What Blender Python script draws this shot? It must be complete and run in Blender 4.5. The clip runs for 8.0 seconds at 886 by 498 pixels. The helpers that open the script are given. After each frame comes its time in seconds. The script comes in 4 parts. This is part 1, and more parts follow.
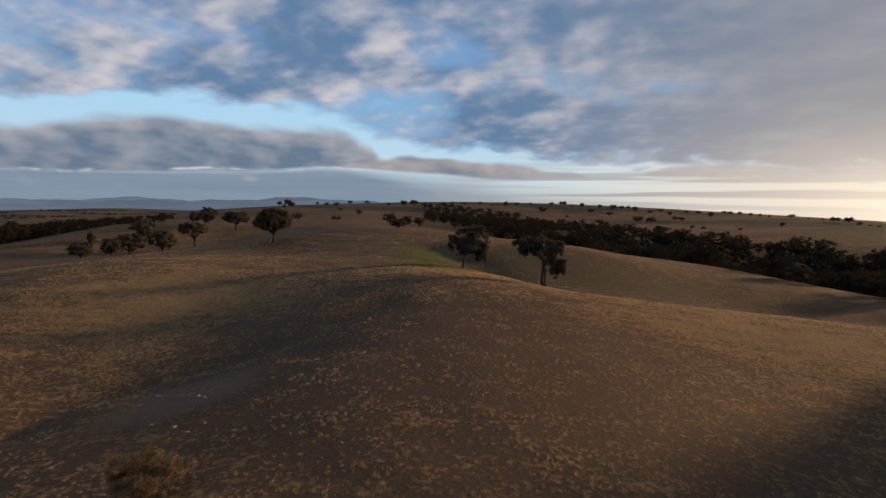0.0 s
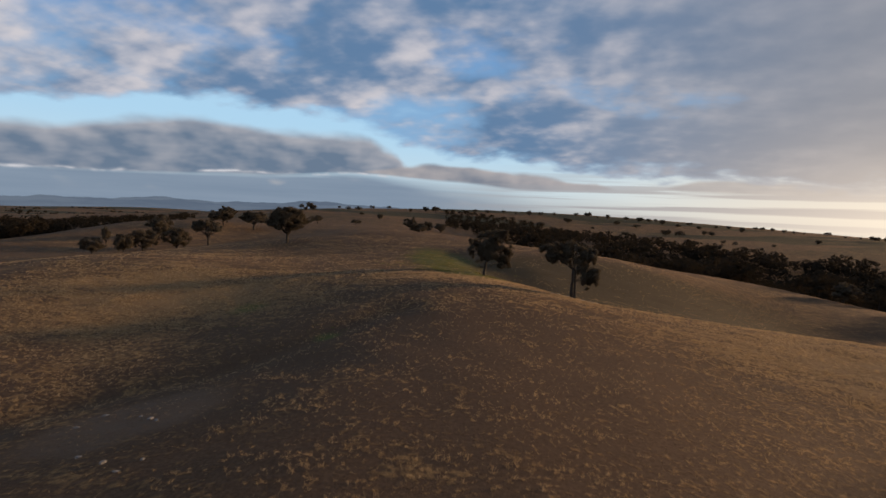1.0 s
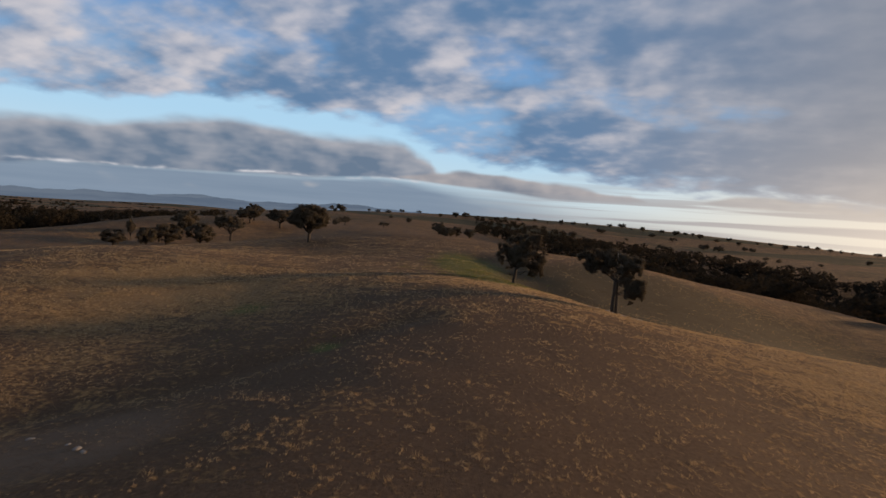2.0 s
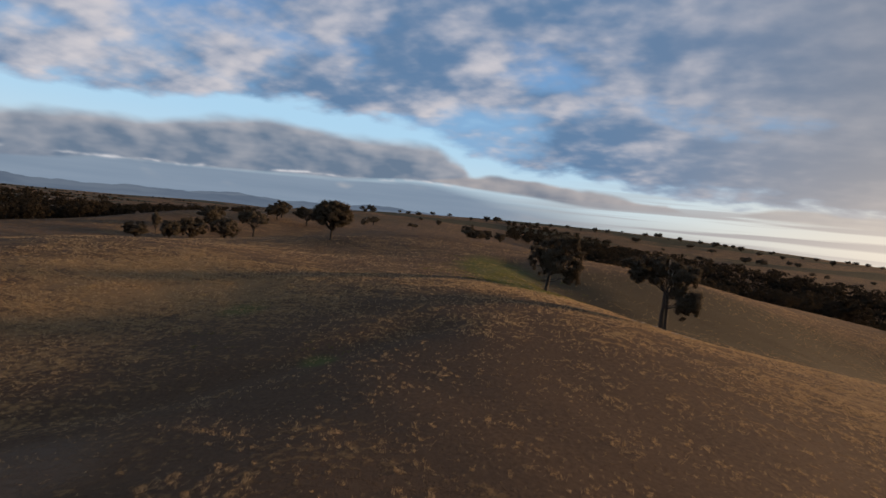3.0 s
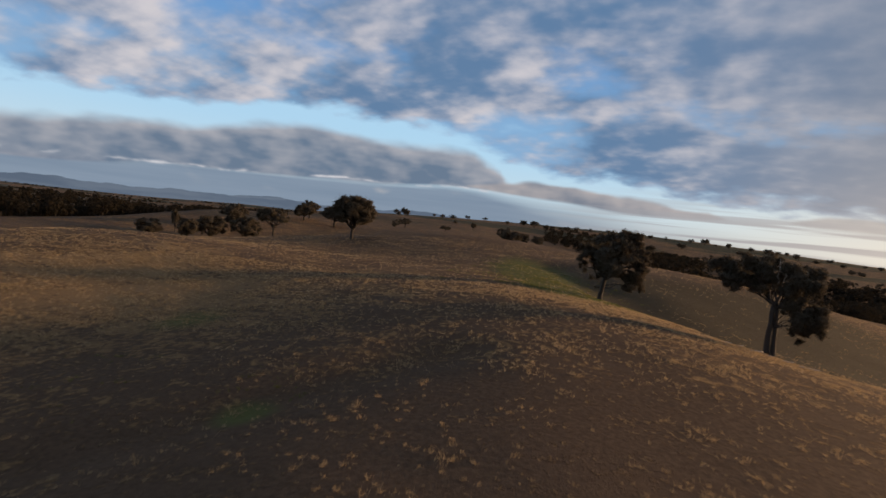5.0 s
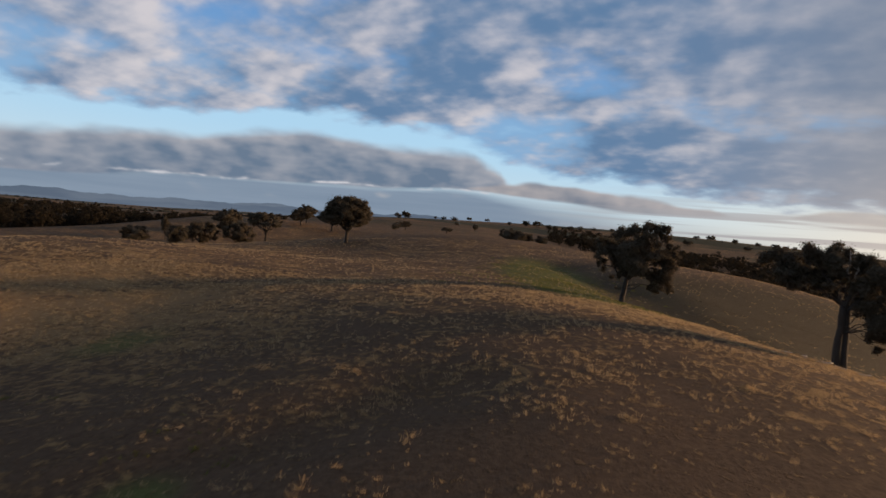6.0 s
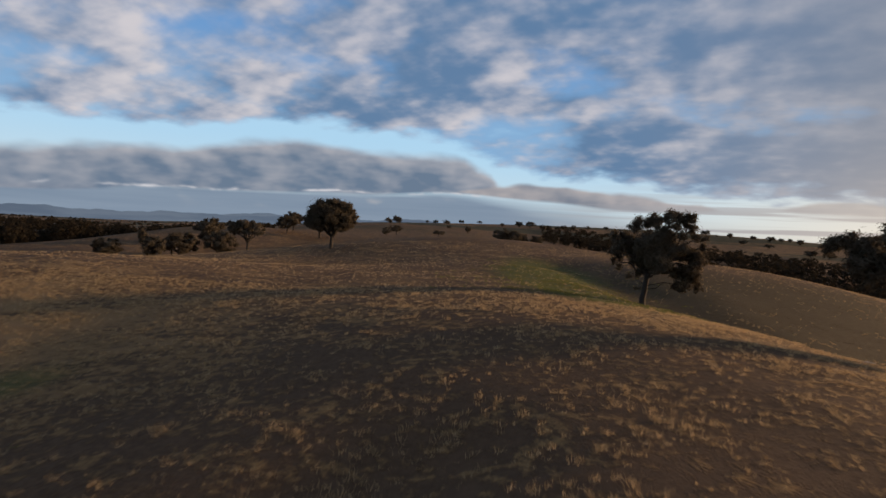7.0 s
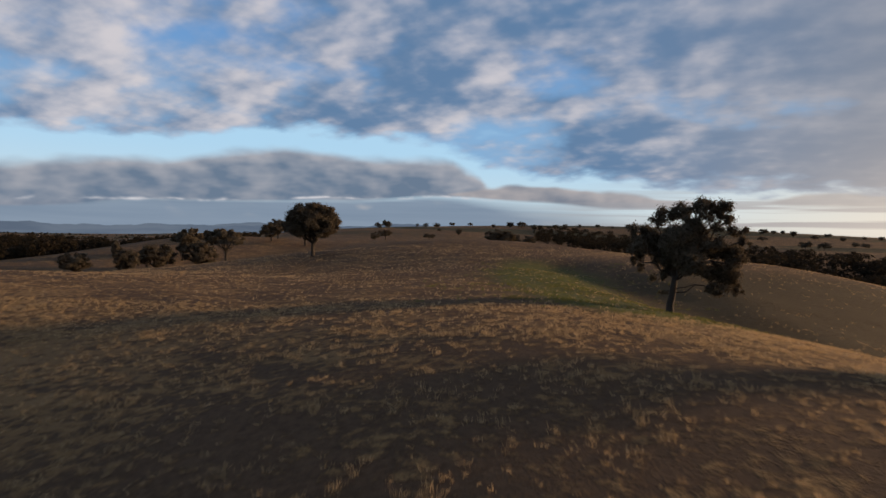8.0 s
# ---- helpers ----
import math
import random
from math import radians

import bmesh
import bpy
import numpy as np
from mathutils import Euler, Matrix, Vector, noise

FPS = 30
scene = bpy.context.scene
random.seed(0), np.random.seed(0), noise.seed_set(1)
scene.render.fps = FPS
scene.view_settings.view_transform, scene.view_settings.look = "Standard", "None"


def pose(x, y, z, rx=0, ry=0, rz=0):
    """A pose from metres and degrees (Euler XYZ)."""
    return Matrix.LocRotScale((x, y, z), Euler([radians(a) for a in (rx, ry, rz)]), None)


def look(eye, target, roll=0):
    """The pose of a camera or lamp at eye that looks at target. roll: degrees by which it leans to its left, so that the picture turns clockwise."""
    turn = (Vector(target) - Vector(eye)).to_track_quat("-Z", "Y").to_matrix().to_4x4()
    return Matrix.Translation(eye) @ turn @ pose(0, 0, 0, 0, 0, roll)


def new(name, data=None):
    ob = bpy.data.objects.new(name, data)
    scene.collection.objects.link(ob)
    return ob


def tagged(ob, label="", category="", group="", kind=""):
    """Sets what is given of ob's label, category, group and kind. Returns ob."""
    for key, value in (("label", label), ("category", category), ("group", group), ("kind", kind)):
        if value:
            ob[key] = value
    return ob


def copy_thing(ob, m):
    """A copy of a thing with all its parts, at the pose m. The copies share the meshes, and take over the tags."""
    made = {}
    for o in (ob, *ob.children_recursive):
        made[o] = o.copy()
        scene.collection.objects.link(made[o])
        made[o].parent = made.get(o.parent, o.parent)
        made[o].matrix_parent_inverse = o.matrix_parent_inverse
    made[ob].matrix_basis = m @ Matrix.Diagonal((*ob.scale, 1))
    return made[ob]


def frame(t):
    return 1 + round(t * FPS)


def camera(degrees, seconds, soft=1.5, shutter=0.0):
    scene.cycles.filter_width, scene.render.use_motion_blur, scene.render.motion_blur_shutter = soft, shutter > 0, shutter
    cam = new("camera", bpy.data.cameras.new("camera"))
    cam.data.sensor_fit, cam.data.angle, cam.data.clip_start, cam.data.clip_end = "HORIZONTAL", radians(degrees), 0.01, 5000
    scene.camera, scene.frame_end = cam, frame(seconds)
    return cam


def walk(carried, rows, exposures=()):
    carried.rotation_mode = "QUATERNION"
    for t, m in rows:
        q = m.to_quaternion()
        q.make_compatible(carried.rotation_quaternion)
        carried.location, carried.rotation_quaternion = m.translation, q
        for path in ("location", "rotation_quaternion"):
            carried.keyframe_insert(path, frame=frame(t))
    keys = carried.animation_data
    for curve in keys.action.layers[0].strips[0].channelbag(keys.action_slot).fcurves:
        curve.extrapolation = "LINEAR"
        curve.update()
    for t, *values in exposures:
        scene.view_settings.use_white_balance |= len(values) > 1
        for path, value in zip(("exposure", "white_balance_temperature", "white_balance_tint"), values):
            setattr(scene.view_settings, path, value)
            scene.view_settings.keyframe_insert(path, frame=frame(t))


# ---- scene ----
cam = camera(76.0, 8.0, 1.5, 0.5)
PATH = [
    (0, 0.000, 0.000, 19.200, 85.850, -1.000, -0.024),
    (0.5, 0.251, 5.665, 18.284, 86.237, -1.733, 0.983),
    (1, 0.452, 11.095, 17.523, 86.625, -2.667, 2.253),
    (1.5, 0.674, 16.502, 16.826, 86.931, -3.659, 3.735),
    (3, 0.585, 32.709, 15.179, 87.221, -6.347, 8.488),
    (3.5, 0.407, 37.829, 14.610, 87.248, -6.900, 9.875),
    (4, 0.002, 42.788, 14.062, 87.250, -7.222, 10.947),
    (4.5, -0.374, 47.663, 13.511, 87.279, -7.233, 11.780),
    (6, -2.472, 62.773, 12.192, 87.647, -5.397, 12.341),
    (6.5, -3.382, 67.865, 11.765, 87.901, -4.486, 12.005),
    (7, -4.235, 73.078, 11.399, 88.119, -3.466, 11.579),
    (7.5, -5.047, 78.262, 11.233, 88.312, -2.496, 11.104),
    (8, -5.981, 83.402, 11.177, 88.489, -1.560, 10.652)
]
walk(cam, [(t, pose(x, y, z, rx, ry, rz)) for t, x, y, z, rx, ry, rz in PATH], [(0.0, 1.32), (8.0, 1.32)])

# ---------------------------------------------------------------- node helpers


class Graph:
    """Short hand for building a node tree."""

    def __init__(self, tree):
        self.tree = tree
        tree.nodes.clear()

    def node(self, kind, **props):
        n = self.tree.nodes.new(kind)
        for key, value in props.items():
            setattr(n, key, value)
        return n

    def link(self, a, b):
        self.tree.links.new(a, b)

    def put(self, socket, value):
        if isinstance(value, bpy.types.NodeSocket):
            self.link(value, socket)
        elif value is not None:
            socket.default_value = value

    def math(self, op, a, b=None, c=None, clamp=False):
        n = self.node("ShaderNodeMath", operation=op, use_clamp=clamp)
        for s, v in zip(n.inputs, (a, b, c)):
            self.put(s, v)
        return n.outputs[0]

    def vec(self, op, a, b=None):
        n = self.node("ShaderNodeVectorMath", operation=op)
        for s, v in zip(n.inputs, (a, b)):
            self.put(s, v)
        return n.outputs[0]

    def ramp(self, v, lo, hi, a=0.0, b=1.0):
        n = self.node("ShaderNodeMapRange", interpolation_type="SMOOTHSTEP")
        for s, x in zip(n.inputs, (v, lo, hi, a, b)):
            self.put(s, x)
        return n.outputs[0]

    def noise(self, vector, scale, detail=4.0, rough=0.55, distort=0.0):
        n = self.node("ShaderNodeTexNoise")
        self.put(n.inputs["Vector"], vector)
        for k, v in (("Scale", scale), ("Detail", detail), ("Roughness", rough), ("Distortion", distort)):
            n.inputs[k].default_value = v
        return n.outputs[0]

    def mix(self, fac, a, b, blend="MIX"):
        n = self.node("ShaderNodeMix", data_type="RGBA", blend_type=blend)
        self.put(n.inputs[0], fac)
        for s, v in ((n.inputs[6], a), (n.inputs[7], b)):
            self.put(s, (*v, 1.0) if isinstance(v, tuple) and len(v) == 3 else v)
        return n.outputs[2]

    def bell(self, v, centre, width):
        d = self.math("DIVIDE", self.math("SUBTRACT", v, centre), width)
        return self.math("EXPONENT", self.math("MULTIPLY", self.math("MULTIPLY", d, d), -1.0))


def material(name):
    m = bpy.data.materials.new(name)
    m.use_nodes = True
    g = Graph(m.node_tree)
    out = g.node("ShaderNodeOutputMaterial")
    bsdf = g.node("ShaderNodeBsdfPrincipled")
    g.link(bsdf.outputs[0], out.inputs[0])
    return m, g, bsdf


# ---------------------------------------------------------------- world and sun
SUN_AZ, SUN_EL = 64.0, 8.5        # degrees right of +y, degrees above the horizon

world = bpy.data.worlds.new("evening_sky")
scene.world = world
world.use_nodes = True
w = Graph(world.node_tree)
w_out = w.node("ShaderNodeOutputWorld")
w_back = w.node("ShaderNodeBackground")
w.link(w_back.outputs[0], w_out.inputs[0])
way = w.node("ShaderNodeTexCoord").outputs["Generated"]
sep = w.node("ShaderNodeSeparateXYZ")
w.link(way, sep.inputs[0])
dx, dy, dz = sep.outputs
el = w.math("MULTIPLY", w.math("ARCSINE", dz), 57.2958)
az = w.math("MULTIPLY", w.math("ARCTAN2", dx, dy), 57.2958)


def xyz(a, b, c=0.0):
    n = w.node("ShaderNodeCombineXYZ")
    for s, v in zip(n.inputs, (a, b, c)):
        w.put(s, v)
    return n.outputs[0]


def outline(stops):
    """A height in degrees that follows the stops (azimuth, height) round the sky."""
    n = w.node("ShaderNodeValToRGB")
    n.color_ramp.interpolation = "EASE"
    while len(n.color_ramp.elements) < len(stops):
        n.color_ramp.elements.new(0.5)
    for e, (a, h) in zip(n.color_ramp.elements, stops):
        e.position = (a + 90.0) / 180.0
        e.color = (h / 20.0, h / 20.0, h / 20.0, 1.0)
    w.put(n.inputs[0], w.math("DIVIDE", w.math("ADD", az, 90.0), 180.0))
    return w.math("MULTIPLY", n.outputs[0], 20.0)


def relief(vector, toward, scale, detail, rough):
    """Cloud density, and how far it is lit from the side."""
    n0 = w.noise(vector, scale, detail, rough)
    n1 = w.noise(w.vec("ADD", vector, toward), scale, detail, rough)
    return n0, w.math("SUBTRACT", n0, n1)


# clear sky
sky = w.node("ShaderNodeTexSky", sky_type="NISHITA", sun_disc=False, sun_elevation=radians(SUN_EL),
             sun_rotation=radians(SUN_AZ), air_density=1.0, dust_density=0.5, ozone_density=2.0)
haze = w.vec("MULTIPLY", sky.outputs[0], (0.10, 0.10, 0.13))
blue = w.mix(w.ramp(el, 9.0, 19.0), (0.46, 0.72, 0.93), (0.16, 0.37, 0.75))
blue = w.mix(w.ramp(el, 18.0, 60.0), blue, (0.07, 0.17, 0.42))
blue = w.mix(w.ramp(el, 9.0, 1.0), blue, (0.62, 0.76, 0.84))
clear = w.mix(0.12, blue, haze)
sunward = w.math("MULTIPLY", w.bell(az, 64.0, 26.0), w.bell(el, 0.0, 5.0))
sunside = w.ramp(az, 0.0, 45.0)
clear = w.mix(w.math("MULTIPLY", w.math("MULTIPLY", sunside, w.ramp(el, 11.0, 1.0)), 0.8), clear, (0.92, 0.80, 0.62))

# low haze under the cloud banks
soft = w.noise(xyz(w.math("MULTIPLY", az, 0.05), w.math("MULTIPLY", el, 0.9)), 1.0, 4.0, 0.55)
sun_dir = Vector((math.sin(radians(SUN_AZ)), math.cos(radians(SUN_AZ)), 0.35))
puff, puff_lit = relief(w.vec("MULTIPLY", way, (1.0, 1.0, 2.4)), tuple(0.030 * sun_dir), 11.0, 2.6, 0.45)
low = outline([(-90, 1.4), (-50, 1.9), (-37.8, 2.55), (-20.8, 3.25), (-10.4, 3.7), (0, 3.0), (10, 2.0), (27, 0.6), (90, 0.2)])
low_mask = w.ramp(w.math("ADD", el, w.math("MULTIPLY", w.math("SUBTRACT", soft, 0.5), 1.0)), w.math("ADD", low, w.ramp(az, -14.0, 2.0, 0.15, 1.1)), w.math("SUBTRACT", low, w.ramp(az, -14.0, 2.0, 0.45, 1.8)))
low_colour = w.mix(w.ramp(az, -8.0, 24.0), w.mix(soft, (0.13, 0.188, 0.28), (0.25, 0.31, 0.40)), (0.55, 0.54, 0.50))
low_colour = w.mix(w.math("MULTIPLY", w.ramp(puff, 0.56, 0.74), w.bell(el, 2.2, 0.7)), low_colour, (0.42, 0.41, 0.43))
colour = w.mix(w.math("MULTIPLY", low_mask, 0.92), clear, low_colour)

fold, fold_lit = relief(xyz(w.math("MULTIPLY", az, 0.20), w.math("MULTIPLY", el, 0.40), 8.0), (0.10, 0.12, 0.0), 1.0, 3.5, 0.5)


def bank(colour, top, bottom, dark, light, fade, rough_edge=1.6, soft_top=1.0):
    """A flat-based cloud bank between two outlines."""
    bumpy = w.math("ADD", el, w.math("MULTIPLY", w.math("SUBTRACT", puff, 0.5), rough_edge))
    flat_base = w.math("ADD", el, w.math("MULTIPLY", w.math("SUBTRACT", soft, 0.5), 0.7))
    mask = w.math("MULTIPLY", w.ramp(flat_base, bottom, w.math("ADD", bottom, 0.45)),
                  w.ramp(bumpy, w.math("ADD", top, 0.45 * soft_top), w.math("SUBTRACT", top, 0.65 * soft_top)))
    rim = w.ramp(bumpy, w.math("SUBTRACT", top, 2.2), top)
    glow = w.math("ADD", w.math("ADD", w.math("MULTIPLY", rim, 0.42), 0.16), w.math("MULTIPLY", puff_lit, 1.3))
    glow = w.math("ADD", glow, w.math("ADD", w.math("MULTIPLY", w.math("SUBTRACT", fold, 0.50), 0.75), w.math("MULTIPLY", fold_lit, 0.8)), clamp=True)
    return w.mix(w.math("MULTIPLY", mask, fade), colour, w.mix(glow, dark, light))


colour = bank(colour, outline([(-90, 3.8), (-50.6, 4.6), (-37.7, 6.3), (-25.5, 7.9), (-18.3, 7.4), (-10.4, 7.3), (-7.6, 6.0), (-6, 4.4), (-4.5, 2.8), (90, 0)]),
              outline([(-90, 0.8), (-50, 1.0), (-37.8, 2.1), (-20.8, 2.85), (-10.4, 3.5), (-4, 4.2), (90, 4.5)]), (0.130, 0.182, 0.265), (0.50, 0.48, 0.50), 0.97)
# thin broken streak over the haze
broken = w.noise(xyz(w.math("MULTIPLY", az, 0.42), w.math("MULTIPLY", el, 0.8), 5.0), 1.0, 2.0, 0.5)
streak = w.math("MULTIPLY", w.bell(el, w.math("ADD", low, w.math("MULTIPLY", w.math("SUBTRACT", puff, 0.5), 0.9)), 0.13), w.ramp(az, 2.0, -6.0))
colour = w.mix(w.math("MULTIPLY", streak, w.ramp(broken, 0.42, 0.66)), colour, (0.60, 0.60, 0.64))
colour = bank(colour, outline([(-90, 0), (-13, 3.2), (-9, 4.3), (-2, 5.1), (6.5, 4.4), (12, 3.8), (15.3, 3.2), (17, 2.3), (90, 0)]),
              outline([(-90, 4.5), (-13, 3.8), (-2, 3.2), (6.5, 2.7), (12, 2.8), (17, 3.2), (90, 4.5)]), (0.165, 0.195, 0.255), (0.50, 0.45, 0.44), 0.98, 1.3, 0.4)
colour = bank(colour, outline([(-90, 0), (15.5, 1.8), (18, 3.4), (22, 4.3), (28, 4.2), (36, 3.7), (43, 2.2), (90, 0)]),
              outline([(-90, 4.5), (16.5, 3.5), (21.5, 3.0), (32, 2.7), (40, 2.6), (90, 2.6)]), (0.21, 0.225, 0.265), (0.55, 0.52, 0.50), 0.92, 0.9, 0.4)
# streaks toward the sun
thin = w.noise(xyz(w.math("MULTIPLY", az, 0.035), w.math("MULTIPLY", el, 1.5), 3.0), 1.0, 4.0, 0.5)
colour = w.mix(w.math("MULTIPLY", w.math("MULTIPLY", w.ramp(thin, 0.44, 0.57), w.ramp(az, -6.0, 14.0)), w.bell(el, 2.0, 2.5)), colour, (0.36, 0.36, 0.385))

# the broken deck above: veils, soft cells, lit from the side of the sun
far = w.math("ADD", w.math("MAXIMUM", dz, 0.0), 0.30)
along = radians(-16.0)
flat_x, flat_y = w.math("DIVIDE", dx, far), w.math("DIVIDE", dy, far)
plan = xyz(w.math("ADD", w.math("MULTIPLY", flat_x, 0.86 * math.cos(along)), w.math("MULTIPLY", flat_y, 0.86 * math.sin(along))),
           w.math("SUBTRACT", w.math("MULTIPLY", flat_y, 1.0 * math.cos(along)), w.math("MULTIPLY", flat_x, 1.0 * math.sin(along))), 2.0)
big = w.noise(plan, 0.95, 1.5, 0.5)
cell, cell_lit = relief(plan, (0.060, 0.055, 0.0), 2.7, 4.0, 0.50)
wisp, wisp_lit = relief(plan, (0.028, 0.024, 0.0), 7.5, 4.0, 0.50)
density = w.math("ADD", w.math("MULTIPLY", big, 0.46), w.math("MULTIPLY", cell, 0.54))
density = w.math("ADD", density, w.math("MULTIPLY", wisp, 0.20))
density = w.math("SUBTRACT", density, 0.02)
density = w.math("ADD", density, w.ramp(az, -14.0, 30.0, 0.07, 0.17))
edge = outline([(-90, 7.5), (-50.7, 7.6), (-37.6, 8.2), (-25.5, 9.2), (-15.7, 8.9), (-10.4, 8.1), (-4.8, 6.4), (0.8, 5.7), (12, 5.0), (22.3, 4.4), (31.3, 3.6), (42, 2.6), (90, 1)])
ragged = w.math("ADD", el, w.math("ADD", w.math("MULTIPLY", w.math("SUBTRACT", puff, 0.5), 3.0), w.math("MULTIPLY", w.math("SUBTRACT", wisp, 0.5), 3.2)))
over = w.ramp(ragged, w.math("SUBTRACT", edge, 0.4), w.math("ADD", edge, 1.2))
cover = w.math("MULTIPLY", w.ramp(density, 0.54, 0.68), over)
body = w.ramp(density, 0.58, 0.82)
light_c = w.mix(sunside, (0.65, 0.61, 0.63), (0.43, 0.41, 0.42))
dark_c = w.mix(sunside, (0.115, 0.205, 0.350), (0.240, 0.246, 0.275))
shine = w.math("ADD", w.math("MULTIPLY", cell_lit, 2.9), w.math("MULTIPLY", wisp_lit, 1.1))
shine = w.math("ADD", w.math("MULTIPLY", shine, w.ramp(az, -5.0, 40.0, 1.0, 0.35)), w.ramp(az, -45.0, -18.0, 0.12, 0.0))
shine = w.math("ADD", w.math("SUBTRACT", 0.43, w.math("MULTIPLY", body, 0.28)), shine)
deck = w.mix(w.ramp(shine, 0.0, 0.95), dark_c, light_c)
veil = w.mix(0.35, (0.14, 0.30, 0.56), clear)
colour = w.mix(w.math("MULTIPLY", over, w.ramp(density, 0.40, 0.56)), colour, veil)
colour = w.mix(w.math("MULTIPLY", cover, 0.94), colour, deck)
# warm light under the deck on the side of the sun
colour = w.mix(w.math("MULTIPLY", w.math("MULTIPLY", w.ramp(az, 4.0, 40.0), w.bell(el, 2.0, 9.0)), 0.5), colour, (0.60, 0.51, 0.44))
# glow round the low sun behind the clouds
colour = w.mix(w.math("MULTIPLY", sunward, 0.8), colour, (2.0, 1.6, 1.15))
w.put(w_back.inputs[0], colour)
w_back.inputs[1].default_value = 0.40

sun = new("sun", bpy.data.lights.new("sun", "SUN"))
sun.data.energy, sun.data.angle, sun.data.color = 2.5, radians(4.0), (1.0, 0.61, 0.33)
sun_way = Vector((math.sin(radians(SUN_AZ)) * math.cos(radians(SUN_EL)), math.cos(radians(SUN_AZ)) * math.cos(radians(SUN_EL)), math.sin(radians(SUN_EL))))
sun.matrix_world = look(sun_way * 300, (0, 0, 0))

# ---------------------------------------------------------------- the shape of the land
# hills and hollows by size: east, north, height
BROAD = [(-2640, 2280, 2.8), (-1800, 3240, 30.0), (-1080, 1560, 2.0), (-720, 840, -6.8), (-360, 1080, 5.0), (-300, 600, 5.9),
    (0, 1200, 14.6), (0, 780, 10.8), (360, 1140, 13.6), (504, 840, 6.5), (360, 540, -2.8), (720, 600, 3.0), (180, 360, -3.8),
    (-240, 300, -0.2), (480, 180, -3.8), (-360, -120, -1.2), (0, -240, 2.8), (300, -180, 1.4), (-1200, 720, -4.0), (-120, 1800, 28.9),
    (720, 1560, 12.4)]
WIDE = [(-72, 72, 4.1), (72, 72, 4.0), (-216, 216, -5.1), (-72, 216, 3.8), (72, 216, 0.4), (216, 216, -8.5), (-360, 360, -2.2),
    (-216, 360, -1.5), (-72, 360, 6.8), (72, 360, -6.0), (216, 360, -8.9), (360, 360, -1.2), (-504, 516, -3.2), (-360, 516, -2.5),
    (-216, 516, -4.0), (-72, 516, 1.8), (72, 516, -0.6), (216, 516, 1.9), (360, 516, 0.9), (504, 516, -0.8), (-504, 672, -6.1),
    (-360, 672, -3.2), (-216, 672, 5.9), (-72, 672, -2.8), (72, 672, -6.5), (216, 672, -6.0), (360, 672, -2.9), (504, 672, 3.6)]
SMALL = [(-32, 18, -1.5), (0, 18, 1.3), (32, 18, -0.9), (-65, 50, 1.4), (-32, 50, -2.9), (0, 50, 4.0), (32, 50, -2.3), (65, 50, -1.1),
    (-97, 83, -0.7), (-65, 83, -0.4), (-32, 83, -3.4), (0, 83, 3.0), (32, 83, -2.6), (65, 83, 0.2), (-97, 115, 1.0), (-65, 115, 2.2),
    (-32, 115, -0.0), (0, 115, 4.0), (32, 115, 0.5), (65, 115, 2.0), (-97, 148, 3.1), (-65, 148, 3.7), (-32, 148, 0.4), (0, 148, 0.6),
    (32, 148, -4.3), (65, 148, -2.8)]
MIDDLE_LEFT = [(-108, 144, -2.6), (-54, 144, -2.7), (0, 144, 1.0), (-162, 198, 2.7), (-108, 198, -2.4), (-54, 198, -1.5), (0, 198, 1.7),
    (-162, 252, -6.1), (-108, 252, 2.9), (-54, 252, 5.4), (0, 252, 2.6), (-216, 306, 4.3), (-162, 306, -3.1), (-108, 306, -5.6),
    (-54, 306, -1.8), (0, 306, 4.9), (-270, 360, -12.7), (-216, 360, 10.5), (-162, 360, 1.6), (-108, 360, -1.2), (-54, 360, 5.2),
    (0, 360, -0.4)]
MIDDLE_RIGHT = [(54, 144, 0.4), (108, 144, -0.1), (54, 198, 3.5), (108, 198, 0.5), (162, 198, 1.5), (54, 252, 0.0), (108, 252, 4.8),
    (162, 252, 1.8), (54, 306, -0.6), (108, 306, 4.8), (162, 306, 2.0), (216, 306, -9.8), (54, 360, -8.3), (108, 360, -4.1),
    (162, 360, -3.1), (216, 360, -5.5), (270, 360, -4.3)]

SMALL_SIDES = [(97, 83, -0.3), (130, 83, -0.4), (97, 115, 0.1), (130, 115, -0.7), (97, 148, -1.1), (130, 148, -0.7), (0, 180, 1.3),
    (32, 180, 1.5), (65, 180, -1.7), (97, 180, -5.2), (130, 180, -1.7), (0, 212, -0.9), (32, 212, 0.4), (65, 212, 2.4), (97, 212, -2.7),
    (130, 212, -0.5), (-97, 180, 0.7), (-65, 180, -0.7), (-32, 180, -0.4)]
# ridge added out of view on the right to keep sun off the foreground
UNSEEN_SHADE_RIDGE = [(122, 82, 21.0), (124, 58, 22.0), (132, 32, 22.0)]
MIDDLE_SIDES = [(-270, 252, -1.4), (-216, 252, 0.1), (-270, 306, -1.1), (-324, 306, -2.6), (-324, 360, -5.1), (162, 144, -1.3),
    (216, 252, 1.2)]

# washed-out gullies: depth, half width, and the line they follow
GULLIES = [(1.9, 8.0, [(-3, 190), (10, 160), (17, 143), (26, 130)]),
           (0.35, 4.0, [(26, 130), (46, 139), (69, 136), (84, 128), (98, 121), (120, 110)]),
           (0.6, 2.6, [(-37, 48), (-37, 56), (-32, 64), (-27, 67), (-22, 72), (-16, 79), (-8, 90)]),
           (0.5, 9.0, [(-37, 40), (-37, 56), (-32, 64), (-24, 69)])]


